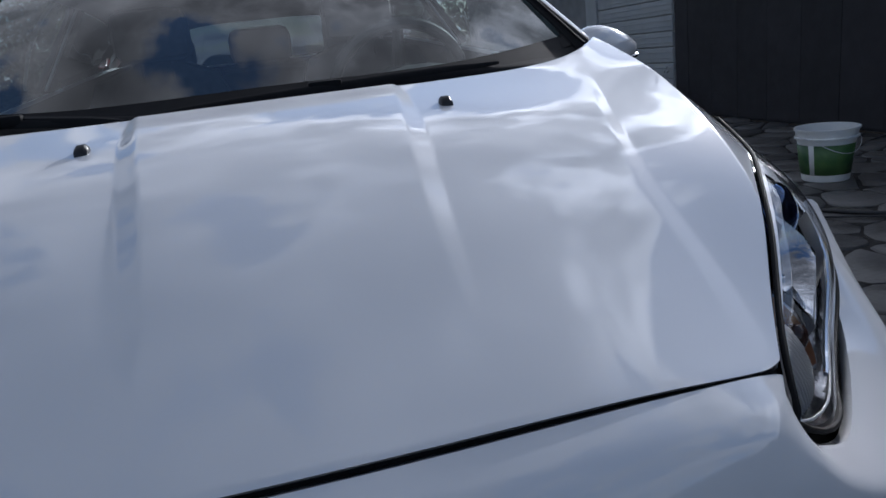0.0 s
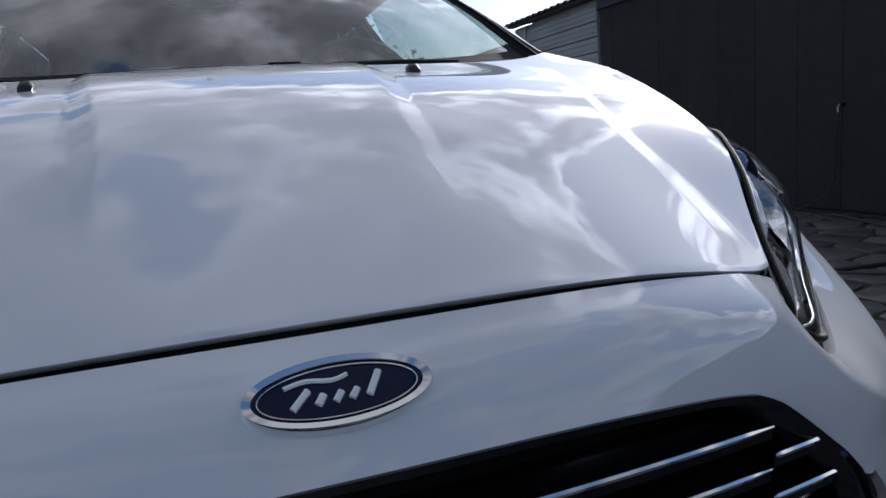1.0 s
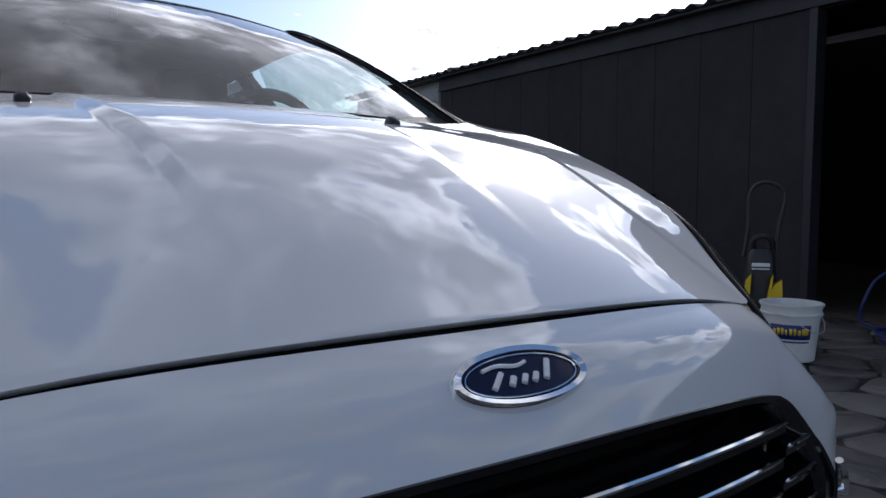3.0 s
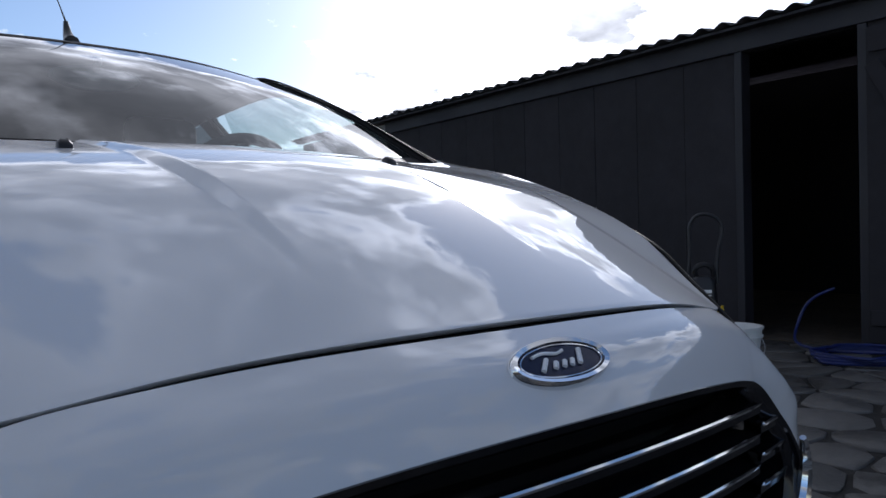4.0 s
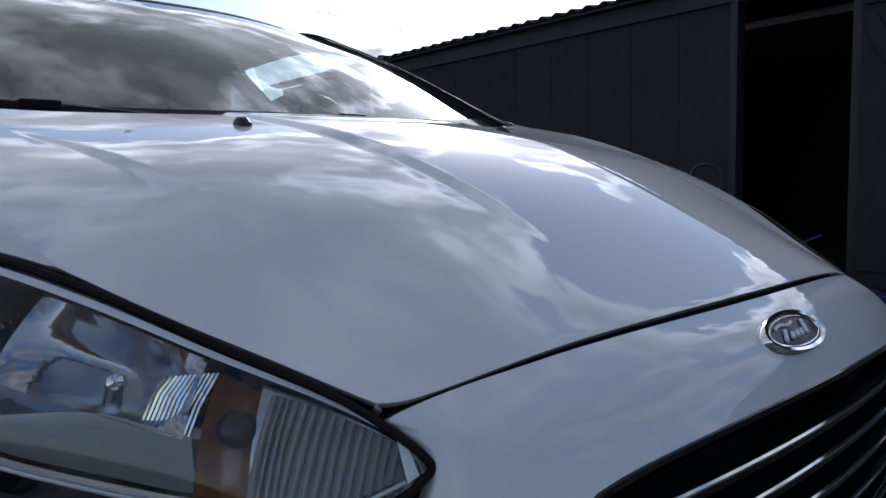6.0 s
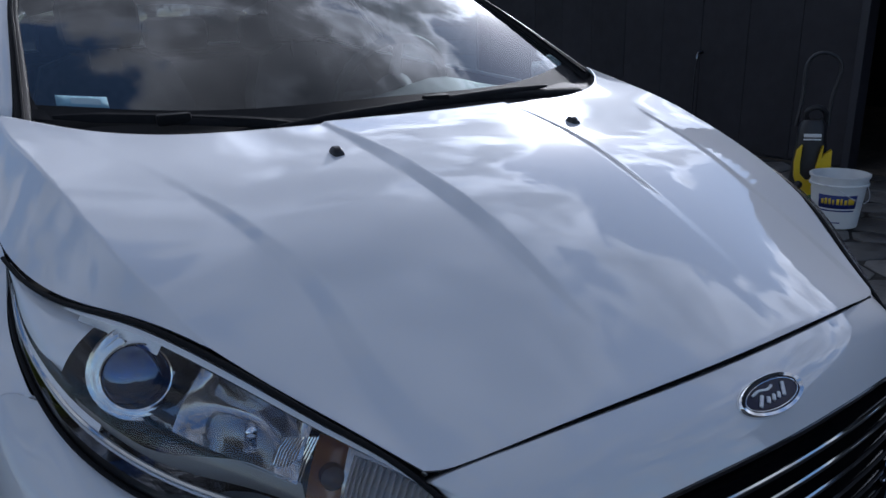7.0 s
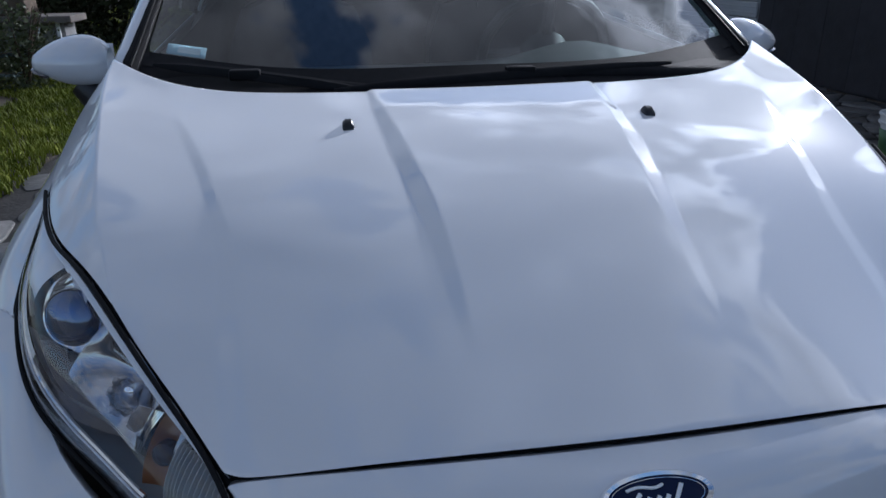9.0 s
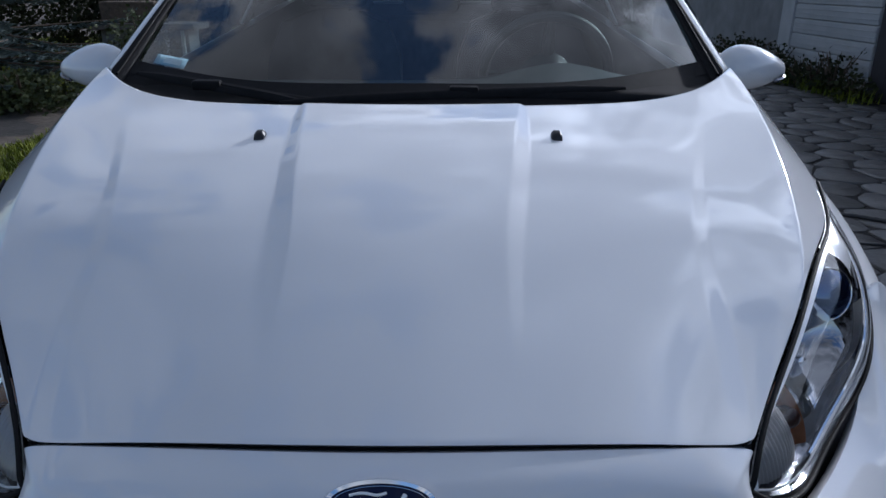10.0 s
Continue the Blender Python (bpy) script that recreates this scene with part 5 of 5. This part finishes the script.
for s in (1, -1):
    G = [spline(np.array(g) * (s, 1, 1), 60) for g in (RAIL_IN, RAIL_MID, RAIL_OUT)]
    bm = bmesh.new()
    sheet(bm, np.array([spline([g[i] for g in G], 9) for i in range(60)]))
    thicken(part("roof_rail", bm, PAINT, car), 0.004)
    bm = bmesh.new()
    strip = []
    for i in range(24):
        cross = spline([g[i] for g in G], 25)
        reach = 0.92 - 0.74 * (i / 23) ** 0.6
        at_k = [12 * reach * k / 5 for k in range(6)]
        strip.append([cross[int(q)] * (1 - q % 1) + cross[int(q) + 1] * (q % 1) + np.array((0, -0.003, 0.005)) * (1 - 0.8 * i / 23) for q in at_k])
        strip[-1].insert(0, strip[-1][0] + (-0.005 * s, 0.001, -0.004))
    strip.insert(0, [np.array(q) + (-0.004 * s, -0.035, -0.030) for q in strip[0]])
    sheet(bm, strip)
    trim = thicken(part("pillar_trim", bm, RUBBER, car, "black rubber strip along the windscreen pillar"), 0.003)
    bm = bmesh.new()
    tube(bm, [np.array(q[3]) + (0, -0.001, 0.003) for q in strip[1:]], 0.003, 6)
    part("trim_ridge", bm, RUBBER, trim)
    # rounded lower corner of the glass, covered in black
    bm = bmesh.new()
    fan = []
    for k in range(9):
        t = k / 8 * math.pi / 2
        v, u = 0.16 - 0.13 * math.sin(t), 1.0 - 0.115 * (1 - math.cos(t))
        row, j = WS[int(round(v * 27))], 20 + s * u * 20
        j0 = int(min(max(math.floor(j), 0), 39))
        inn = row[j0] * (1 - (j - j0)) + row[j0 + 1] * (j - j0)
        out = WS[int(round(v * 27))][40 if s > 0 else 0]
        fan.append([inn + (0, -0.001, 0.0025), out + (0.004 * s, -0.001, 0.0025)])
    sheet(bm, fan)
    part("glass_corner", bm, RUBBER, windscreen)

# ---- sides: doors and quarters lofted from a section that changes along the car
def section(y):
    belt = 0.968 + 0.08 * (y - 1.1)
    tail = smoothstep(3.3, 3.95, y) * 0.16
    nose = (1 - smoothstep(1.05, 1.6, y)) * 0.03
    return [(0.770 - tail, 0.20), (0.825 - tail, 0.30), (0.850 - tail - nose * 0.3, 0.50), (0.858 - tail - nose * 0.5, 0.70), (0.838 - tail - nose, 0.86), (0.785 - tail - nose, 0.925 + 0.05 * (y - 1.1)), (0.735 - tail - nose * 0.4, belt)]


def side_panel(name, y0, y1, s, low=0, label=""):
    rows = []
    for y in np.linspace(y0, y1, 22):
        prof = spline([(x * s, y, z) for x, z in section(y)[low:]], 18)
        rows.append(prof)
    rows.insert(0, rows[0] + (-0.02 * s, 0.002, 0))
    rows.append(rows[-1] + (-0.02 * s, -0.002, 0))
    bm = bmesh.new()
    sheet(bm, rows)
    return thicken(part(name, bm, PAINT, car, label), 0.002)


def pane(name, y0, y1, s, glass):
    """Side glass between the belt and the rail."""
    rail = spline(np.array(RAIL_OUT) * (s, 1, 1), 80)
    rows = []
    for k in range(16):
        y = y0 + (y1 - y0) * k / 15
        top_i = int(np.argmin(abs(rail[:, 1] - y)))
        x, z = section(y)[-1]
        b = np.array((x * s, y, z))
        t = rail[top_i] + (0.004 * s, 0, 0)
        t[1] = y
        t[2] = max(t[2], z + 0.004)
        rows.append([b * (1 - f) + t * f + (0.012 * s * math.sin(math.pi * f), 0, 0) for f in np.linspace(0, 1, 8)])
    bm = bmesh.new()
    sheet(bm, rows)
    return part(name, bm, glass, car)


for s in (1, -1):
    door = side_panel("front_door", 1.13, 2.48, s)
    side_panel("rear_quarter", 2.486, 3.90, s)
    pane("side_window", 1.20, 2.44, s, GLASS)
    pane("rear_side_window", 2.52, 3.40, s, TINTED)
    bm = bmesh.new()
    x, z = section(2.48)[-1]
    top = spline(np.array(RAIL_OUT), 80)
    k = int(np.argmin(abs(top[:, 1] - 2.48)))
    sheet(bm, [[((x + dx) * s, 2.24 + dy, z), ((top[k][0] + dx) * s, 2.56 + dy, top[k][2])] for dx, dy in ((0.0, -0.03), (0.008, 0.02), (0.004, 0.10))])
    pillar = thicken(part("centre_pillar", bm, GLOSS, car), 0.03)
    # pale strip puts the sunlight along the trim's edge into its colour
    bm = bmesh.new()
    tube(bm, [((x - 0.035) * s, 2.205, z), ((top[k][0] - 0.035) * s, 2.525, top[k][2])], 0.006, 6)
    part("sunlit_pillar_edge", bm, LINER, pillar, "pale strip painted as the sunlit edge of the pillar trim")
    bm = bmesh.new()
    tube(bm, spline([(0.85 * s, 2.24, 0.865), (0.872 * s, 2.28, 0.872), (0.875 * s, 2.35, 0.876), (0.853 * s, 2.395, 0.878)], 12), [0.007, 0.009] + [0.011] * 8 + [0.009, 0.007], 8)
    part("handle", bm, PAINT, door)

# ---- rear pillars
for s in (1, -1):
    rail = spline(np.array(RAIL_OUT) * (s, 1, 1), 80)
    for name, material, inset in (("rear_pillar", PAINT, 0.0), ("rear_pillar_trim", INNER, 0.04)):
        rows = []
        for y in np.linspace(3.38, 3.80, 9):
            x, z = section(y)[-1]
            t = rail[int(np.argmin(abs(rail[:, 1] - min(y, 3.6))))]
            b, t = np.array((x * s, y, z)), np.array((t[0], y, max(t[2], z + 0.03)))
            rows.append([b * (1 - f) + t * f - (inset * s, 0, 0) for f in np.linspace(0, 1, 5)])
        bm = bmesh.new()
        sheet(bm, rows)
        part(name, bm, material, car)

# ---- inner trim of the sides
for s in (1, -1):
    bm = bmesh.new()
    sheet(bm, [[((x - 0.045) * s, y, z) for x, z in section(y)] for y in np.linspace(1.20, 3.72, 24)])
    part("side_trim", bm, INNER, car, "dark inner trim of the cabin side")
bm = bmesh.new()
sheet(bm, [[(x, 3.60, z) for x in np.linspace(-0.73, 0.73, 9)] for z in (0.3, 0.6, 0.9, 1.11)])
part("tail_trim", bm, INNER, car)

# ---- tail
bm = bmesh.new()
tail_rows = []
for z, y, w in ((0.22, 3.90, 0.60), (0.35, 3.955, 0.66), (0.55, 3.965, 0.69), (0.72, 3.95, 0.70), (0.90, 3.90, 0.68), (1.05, 3.84, 0.62), (1.12, 3.80, 0.60)):
    tail_rows.append([(x, y - 0.18 * (x / w) ** 4, z) for x in np.linspace(-w, w, 25)])
sheet(bm, tail_rows)
thicken(part("tailgate", bm, PAINT, car), 0.003)
bm = bmesh.new()
sheet(bm, [[(x * 0.60, 3.80 - 0.17 * x ** 4, 1.12) for x in np.linspace(-1, 1, 15)], [(x * 0.55, 3.72 - 0.16 * x ** 4, 1.23) for x in np.linspace(-1, 1, 15)], [(x * 0.50, 3.62 - 0.07 * x ** 2, 1.345 - 0.045 * x ** 2) for x in np.linspace(-1, 1, 15)]])
part("rear_window", bm, TINTED, car, "darkly tinted rear window")
for s in (1, -1):
    bm = bmesh.new()
    sheet(bm, [[(s * (0.60 + 0.1 * f), 3.86 - 0.16 * f + 0.02 * math.sin(math.pi * g), 0.78 + 0.30 * g) for f in np.linspace(0, 1, 6)] for g in np.linspace(0, 1, 8)])
    thicken(part("tail_lamp", bm, mat("red_lamp", (0.35, 0.01, 0.01), 0.15, coat=1.0, vary=0.1, scale=30), car), 0.02)

# ---- underbody and wheels
bm = bmesh.new()
box(bm, -0.74, 0.74, 1.20, 3.80, 0.18, 0.42, 0.03)
box(bm, -0.60, 0.60, 0.16, 1.20, 0.22, 0.60, 0.04)
part("underbody", bm, GAP, car)


def wheel(x, y):
    s = 1 if x > 0 else -1
    m = Matrix.Translation((x, y, 0.298)) @ Matrix.Rotation(math.pi / 2 * s, 4, "Y")
    bm = bmesh.new()
    lathe(bm, [(0.20, -0.09), (0.26, -0.098), (0.285, -0.09), (0.297, -0.07), (0.298, 0.0), (0.297, 0.07), (0.285, 0.09), (0.26, 0.098), (0.20, 0.09)], 48, m)
    w = part("wheel", bm, TYRE, car)
    bm = bmesh.new()
    lathe(bm, [(0.20, 0.085), (0.195, 0.07), (0.18, 0.03), (0.18, -0.09)], 40, m)
    lathe(bm, [(0.001, 0.065), (0.03, 0.065), (0.05, 0.055), (0.06, 0.03)], 20, m)
    for k in range(5):
        a = 2 * math.pi * k / 5
        tube(bm, [m @ Vector((r * math.cos(a), r * math.sin(a), z)) for r, z in ((0.03, 0.05), (0.1, 0.06), (0.19, 0.068))], [0.03, 0.022, 0.02], 6)
    part("rim", bm, ALLOY, w)


for x in (0.742, -0.742):
    for y in (0.805, 3.294):
        wheel(x, y)

# ---- mirrors
def mirror(s):
    rings = []
    for f in np.linspace(0, 1, 18):
        x = 0.792 + 0.201 * f
        h = 0.074 * math.sin(math.pi * (0.10 + 0.86 * f ** 0.85)) ** 0.62 * (1 - 0.25 * f)
        d = 0.085 * math.sin(math.pi * (0.14 + 0.82 * f)) ** 0.6 * (1 - 0.15 * f)
        cy, cz = 1.390 + 0.05 * f, 1.004 - 0.004 * f
        if f == 1:
            h, d = 0.006, 0.006
        rings.append([(x * s, cy - d * math.cos(t) * (1.0 if math.cos(t) > 0 else 0.35), cz + h * math.sin(t) * (1.0 if math.sin(t) > 0 else 0.80)) for t in np.linspace(0, 2 * math.pi, 28, endpoint=False)])
    bm = bmesh.new()
    V = sheet(bm, rings, close_u=True)
    bm.faces.new(V[0])
    bm.faces.new(V[-1])
    mi = part("door_mirror", bm, PAINT, car, "white rounded door mirror")
    bm = bmesh.new()
    tube(bm, [(0.770 * s, 1.41, 0.83), (0.795 * s, 1.405, 0.862), (0.835 * s, 1.405, 0.912), (0.875 * s, 1.41, 0.955)], [0.044, 0.046, 0.046, 0.036], 14)
    part("mirror_foot", bm, TRIM, mi)
    bm = bmesh.new()
    sheet(bm, [[((0.80 + 0.15 * f) * s, 1.447 + 0.03 * f, 0.958 + 0.085 * g) for f in np.linspace(0, 1, 5)] for g in np.linspace(0, 1, 4)])
    part("mirror_glass", bm, MIRROR, mi)
    bm = bmesh.new()
    tube(bm, spline([(0.94 * s, 1.372, 0.976), (0.972 * s, 1.395, 0.980), (0.990 * s, 1.43, 0.990)], 8), [0.003] + [0.006] * 6 + [0.003], 6)
    part("side_repeater", bm, SMOKE, mi)


for s in (1, -1):
    mirror(s)

# ---- washer jets on the bonnet
for s in (1, -1):
    x, y = 0.254 * s, 0.646
    z = bonnet_at(x, y)
    bm = bmesh.new()
    prof = []
    for f, hh, ww in ((-0.013, 0.001, 0.008), (-0.010, 0.008, 0.0092), (-0.002, 0.0125, 0.0098), (0.008, 0.011, 0.0095), (0.015, 0.001, 0.008)):
        prof.append([(x + ww * c, y + f, z - 0.001 + hh * h2 + 0.2 * f) for c, h2 in ((-1, 0), (-0.92, 0.6), (-0.5, 1), (0.5, 1), (0.92, 0.6), (1, 0))])
    V = sheet(bm, prof)
    bm.faces.new(V[0][::-1])
    bm.faces.new(V[-1])
    part("washer_jet", bm, TRIM, car, "small black washer jet")


# ---- wipers
def bar(bm, path, widths, heights):
    """A flat arm with a rounded back."""
    rows = []
    for dy, dz in ((0.5, -0.5), (-0.5, -0.5), (-0.5, 0.1), (-0.25, 0.5), (0.25, 0.5), (0.5, 0.1), (0.5, -0.5)):
        rows.append([np.array(q) + (0, dy * w, dz * h + 0.35 * dy * w) for q, w, h in zip(path, widths, heights)])
    return sheet(bm, rows)


def wiper(pivot, joint, tip0, tip1):
    bm = bmesh.new()
    path = spline([pivot, Vector(pivot) * 0.45 + Vector(joint) * 0.55 + Vector((0, -0.006, 0.004)), joint], 16)
    bar(bm, path, np.linspace(0.030, 0.016, 16), np.linspace(0.016, 0.010, 16))
    w = part("wiper", bm, RUBBER, car, "black wiper resting on the windscreen")
    bm = bmesh.new()
    c = spline([tip0, Vector(tip0) * 0.5 + Vector(tip1) * 0.5 + Vector((0, -0.008, 0.004)), tip1], 24)
    prof = [min(1, 0.35 + 4 * f, 0.35 + 4 * (1 - f)) for f in np.linspace(0, 1, 24)]
    bar(bm, c, [0.017 * k for k in prof], [0.014 * k for k in prof])
    part("blade", bm, RUBBER, w)
    bm = bmesh.new()
    j = Vector(joint)
    box(bm, j.x - 0.032, j.x + 0.028, j.y - 0.014, j.y + 0.010, j.z - 0.008, j.z + 0.013, 0.005)
    part("joint", bm, RUBBER, w)


wiper((0.56, 0.958, 0.995), (0.103, 0.915, 1.013), (-0.27, 0.876, 0.998), (0.44, 0.948, 1.018))
wiper((-0.02, 0.850, 0.970), (-0.435, 0.955, 1.019), (-0.625, 1.053, 1.035), (-0.22, 0.882, 0.998))

# ---- inspection sticker behind the glass
def on_glass(u, v, d=0.0):
    """A point on the windscreen: u across from -1 to 1, v up from 0 to 1."""
    j, i = (u + 1) * 20, v * 27
    j0, i0 = int(min(j, 39)), int(min(i, 26))
    fj, fi = j - j0, i - i0
    q = (WS[i0][j0] * (1 - fj) + WS[i0][j0 + 1] * fj) * (1 - fi) + (WS[i0 + 1][j0] * (1 - fj) + WS[i0 + 1][j0 + 1] * fj) * fi
    return q + np.array((0, 0.45, -0.89)) * d


bm = bmesh.new()
sheet(bm, [[on_glass(u, v, 0.004) for u in np.linspace(-0.93, -0.79, 6)] for v in (0.105, 0.12, 0.145)])
stick = thicken(part("inspection_sticker", bm, STICK, car, "pale blue sticker behind the glass"), 0.0006)
bm = bmesh.new()
sheet(bm, [[on_glass(u, v, 0.0035) for u in np.linspace(-0.89, -0.81, 4)] for v in (0.114, 0.136)])
part("sticker_print", bm, STICKW, stick)

# ---- cabin
bm = bmesh.new()
dash = []
for x in np.linspace(-0.66, 0.66, 25):
    k = 0.10 * (x / 0.66) ** 2
    hood = 0.045 * math.exp(-((x - 0.36) / 0.15) ** 2)
    dash.append([(x, 0.93 + k, 0.955), (x, 1.10 + k * 0.8, 0.985), (x, 1.32, 0.985 + hood), (x, 1.42, 0.96 + hood * 0.8), (x, 1.46, 0.88), (x, 1.44, 0.70), (x, 1.40, 0.50)])
sheet(bm, dash)
thicken(part("dashboard", bm, INNER, car, "dark grey dashboard"), 0.004)
m = Matrix.Translation((0.36, 1.60, 0.965)) @ Matrix.Rotation(radians(-66), 4, "X")
bm = bmesh.new()
tube(bm, [m @ Vector((0.185 * math.cos(t), 0.185 * math.sin(t), 0)) for t in np.linspace(0, 2 * math.pi, 49)], 0.016, 8)
steer = part("steering_wheel", bm, INNER, car, "black steering wheel")
bm = bmesh.new()
lathe(bm, [(0.001, 0.03), (0.05, 0.026), (0.075, 0.0), (0.06, -0.06)], 20, m)
for a in (math.radians(0), math.radians(180), math.radians(270)):
    tube(bm, [m @ Vector((r * math.cos(a), r * math.sin(a), 0.005)) for r in (0.05, 0.18)], [0.022, 0.014], 6)
part("hub", bm, INNER, steer)


def seat(x, y):
    bm = bmesh.new()
    sheet(bm, [[(x + w * c, y + 0.42 + (z - 0.55) * 0.30 + 0.05 * math.cos(t) * 0 + dy, z) for c, dy in ((-1, -0.05), (-0.8, -0.01), (0, 0.02), (0.8, -0.01), (1, -0.05), (1, 0.08), (0, 0.11), (-1, 0.08))] for z, w, t in ((0.50, 0.25, 0), (0.75, 0.26, 0), (0.95, 0.25, 0), (1.08, 0.20, 0), (1.12, 0.10, 0))], close_u=True)
    seat_ob = part("front_seat", bm, FABRIC, car)
    bm = bmesh.new()
    box(bm, x - 0.26, x + 0.26, y - 0.06, y + 0.46, 0.42, 0.58, 0.05)
    part("cushion", bm, FABRIC, seat_ob)
    bm = bmesh.new()
    box(bm, x - 0.13, x + 0.13, y + 0.55, y + 0.65, 1.13, 1.31, 0.045)
    tube(bm, [(x - 0.05, y + 0.59, 1.06), (x - 0.05, y + 0.60, 1.16)], 0.006, 6)
    tube(bm, [(x + 0.05, y + 0.59, 1.06), (x + 0.05, y + 0.60, 1.16)], 0.006, 6)
    part("headrest", bm, FABRIC, seat_ob)


for x in (0.36, -0.36):
    seat(x, 1.72)
bm = bmesh.new()
box(bm, -0.62, 0.62, 2.75, 2.92, 0.5, 1.08, 0.06)
box(bm, -0.62, 0.62, 2.35, 2.85, 0.42, 0.58, 0.05)
bench = part("rear_bench", bm, FABRIC, car)
for x in (-0.40, 0.0, 0.40):
    bm = bmesh.new()
    box(bm, x - 0.13, x + 0.13, 2.80, 2.90, 1.09, 1.24, 0.04)
    part("rear_headrest", bm, FABRIC, bench)
bm = bmesh.new()
box(bm, -0.60, 0.60, 2.92, 3.60, 1.00, 1.02, 0.005)
part("parcel_shelf", bm, INNER, car)
bm = bmesh.new()
rings = [[(0.115 * c * (1 - 0.1 * abs(f)), 1.65 + 0.02 * f, 1.285 + 0.032 * s2) for c, s2 in ((math.cos(t), math.sin(t)) for t in np.linspace(0, 2 * math.pi, 20, endpoint=False))] for f in (-1, 0, 1)]
V = sheet(bm, rings, close_u=True)
bm.faces.new(V[0]), bm.faces.new(V[-1])
tube(bm, [(0, 1.63, 1.30), (0, 1.615, 1.335)], 0.010, 8)
part("inside_mirror", bm, INNER, car)

# ---- paving stones, one by one ----
rnd = np.random.RandomState(9)
cell = 0.30
cells = {}
for i in range(-10, 18):
    for j in range(-8, 48):
        cells[i, j] = ((i + 0.5 + rnd.uniform(-0.45, 0.45)) * cell + 0.15 * (j % 2), (j + 0.5 + rnd.uniform(-0.45, 0.45)) * cell)


def stone_outline(i, j):
    """The cell of one seed point among its neighbours, shrunk by the joint."""
    c = np.array(cells[i, j])
    gap = rnd.uniform(0.006, 0.016)
    poly = [c + np.array(q) * cell * 1.2 for q in ((-1, -1), (1, -1), (1, 1), (-1, 1))]
    for di in (-2, -1, 0, 1, 2):
        for dj in (-2, -1, 0, 1, 2):
            o = cells.get((i + di, j + dj))
            if (di == 0 and dj == 0) or o is None:
                continue
            d = np.array(o) - c
            L = np.linalg.norm(d)
            d = d / L
            lim = L / 2 - gap
            out = []
            for k in range(len(poly)):
                a, b = poly[k], poly[(k + 1) % len(poly)]
                fa, fb = (a - c) @ d - lim, (b - c) @ d - lim
                if fa <= 0:
                    out.append(a)
                if fa * fb < 0:
                    out.append(a + (b - a) * fa / (fa - fb))
            poly = out
            if len(poly) < 3:
                return None
    c = sum(poly) / len(poly)
    # worn corners
    soft = []
    for k in range(len(poly)):
        a, b = poly[k], poly[(k + 1) % len(poly)]
        soft += [a * 0.78 + b * 0.22 + rnd.uniform(-0.006, 0.006, 2), a * 0.22 + b * 0.78 + rnd.uniform(-0.006, 0.006, 2)]
    return [c] + soft


near, rest = [], []
for (i, j) in cells:
    x, y = cells[i, j]
    if x < -2.10 or x > 4.62 or y < -1.5 or y > 13.5:
        continue
    if x < 0.5 and y > 6.0 + 0.6 * math.sin(3 * x) or y > 8.6 + 0.5 * math.sin(2.3 * x):
        continue
    if abs(x) < 0.62 and 0.3 < y < 3.6:
        continue
    q = stone_outline(i, j)
    if q is None:
        continue
    (near if (1.0 < x < 4.75 and 1.0 < y < 8.4) or (x < -0.9 and 1.2 < y < 5.8) else rest).append(q)
near.sort(key=lambda q: q[0][1])
near, rest = near[:300], near[300:] + rest


def stone_mesh(bm, q, top):
    c, poly = q[0], q[1:]
    base = [bm.verts.new((p[0], p[1], -0.03)) for p in poly]
    side = [bm.verts.new((p[0], p[1], top - 0.004)) for p in poly]
    cap = [bm.verts.new(tuple(c + (p - c) * 0.965) + (top + 0.002 * math.sin(7 * p[0] + 5 * p[1]),)) for p in poly]
    n = len(poly)
    for k in range(n):
        bm.faces.new([base[k], base[(k + 1) % n], side[(k + 1) % n], side[k]])
        bm.faces.new([side[k], side[(k + 1) % n], cap[(k + 1) % n], cap[k]])
    bm.faces.new(cap)


for q in near:
    bm = bmesh.new()
    stone_mesh(bm, q, rnd.uniform(0.0, 0.006))
    part("paving_stone", bm, STONE, pavement, smooth=True, angle=50)
bm = bmesh.new()
for q in rest:
    stone_mesh(bm, q, rnd.uniform(0.0, 0.006))
tagged(part("paving_stones", bm, STONE, pavement, smooth=True, angle=50), kind="stuff")
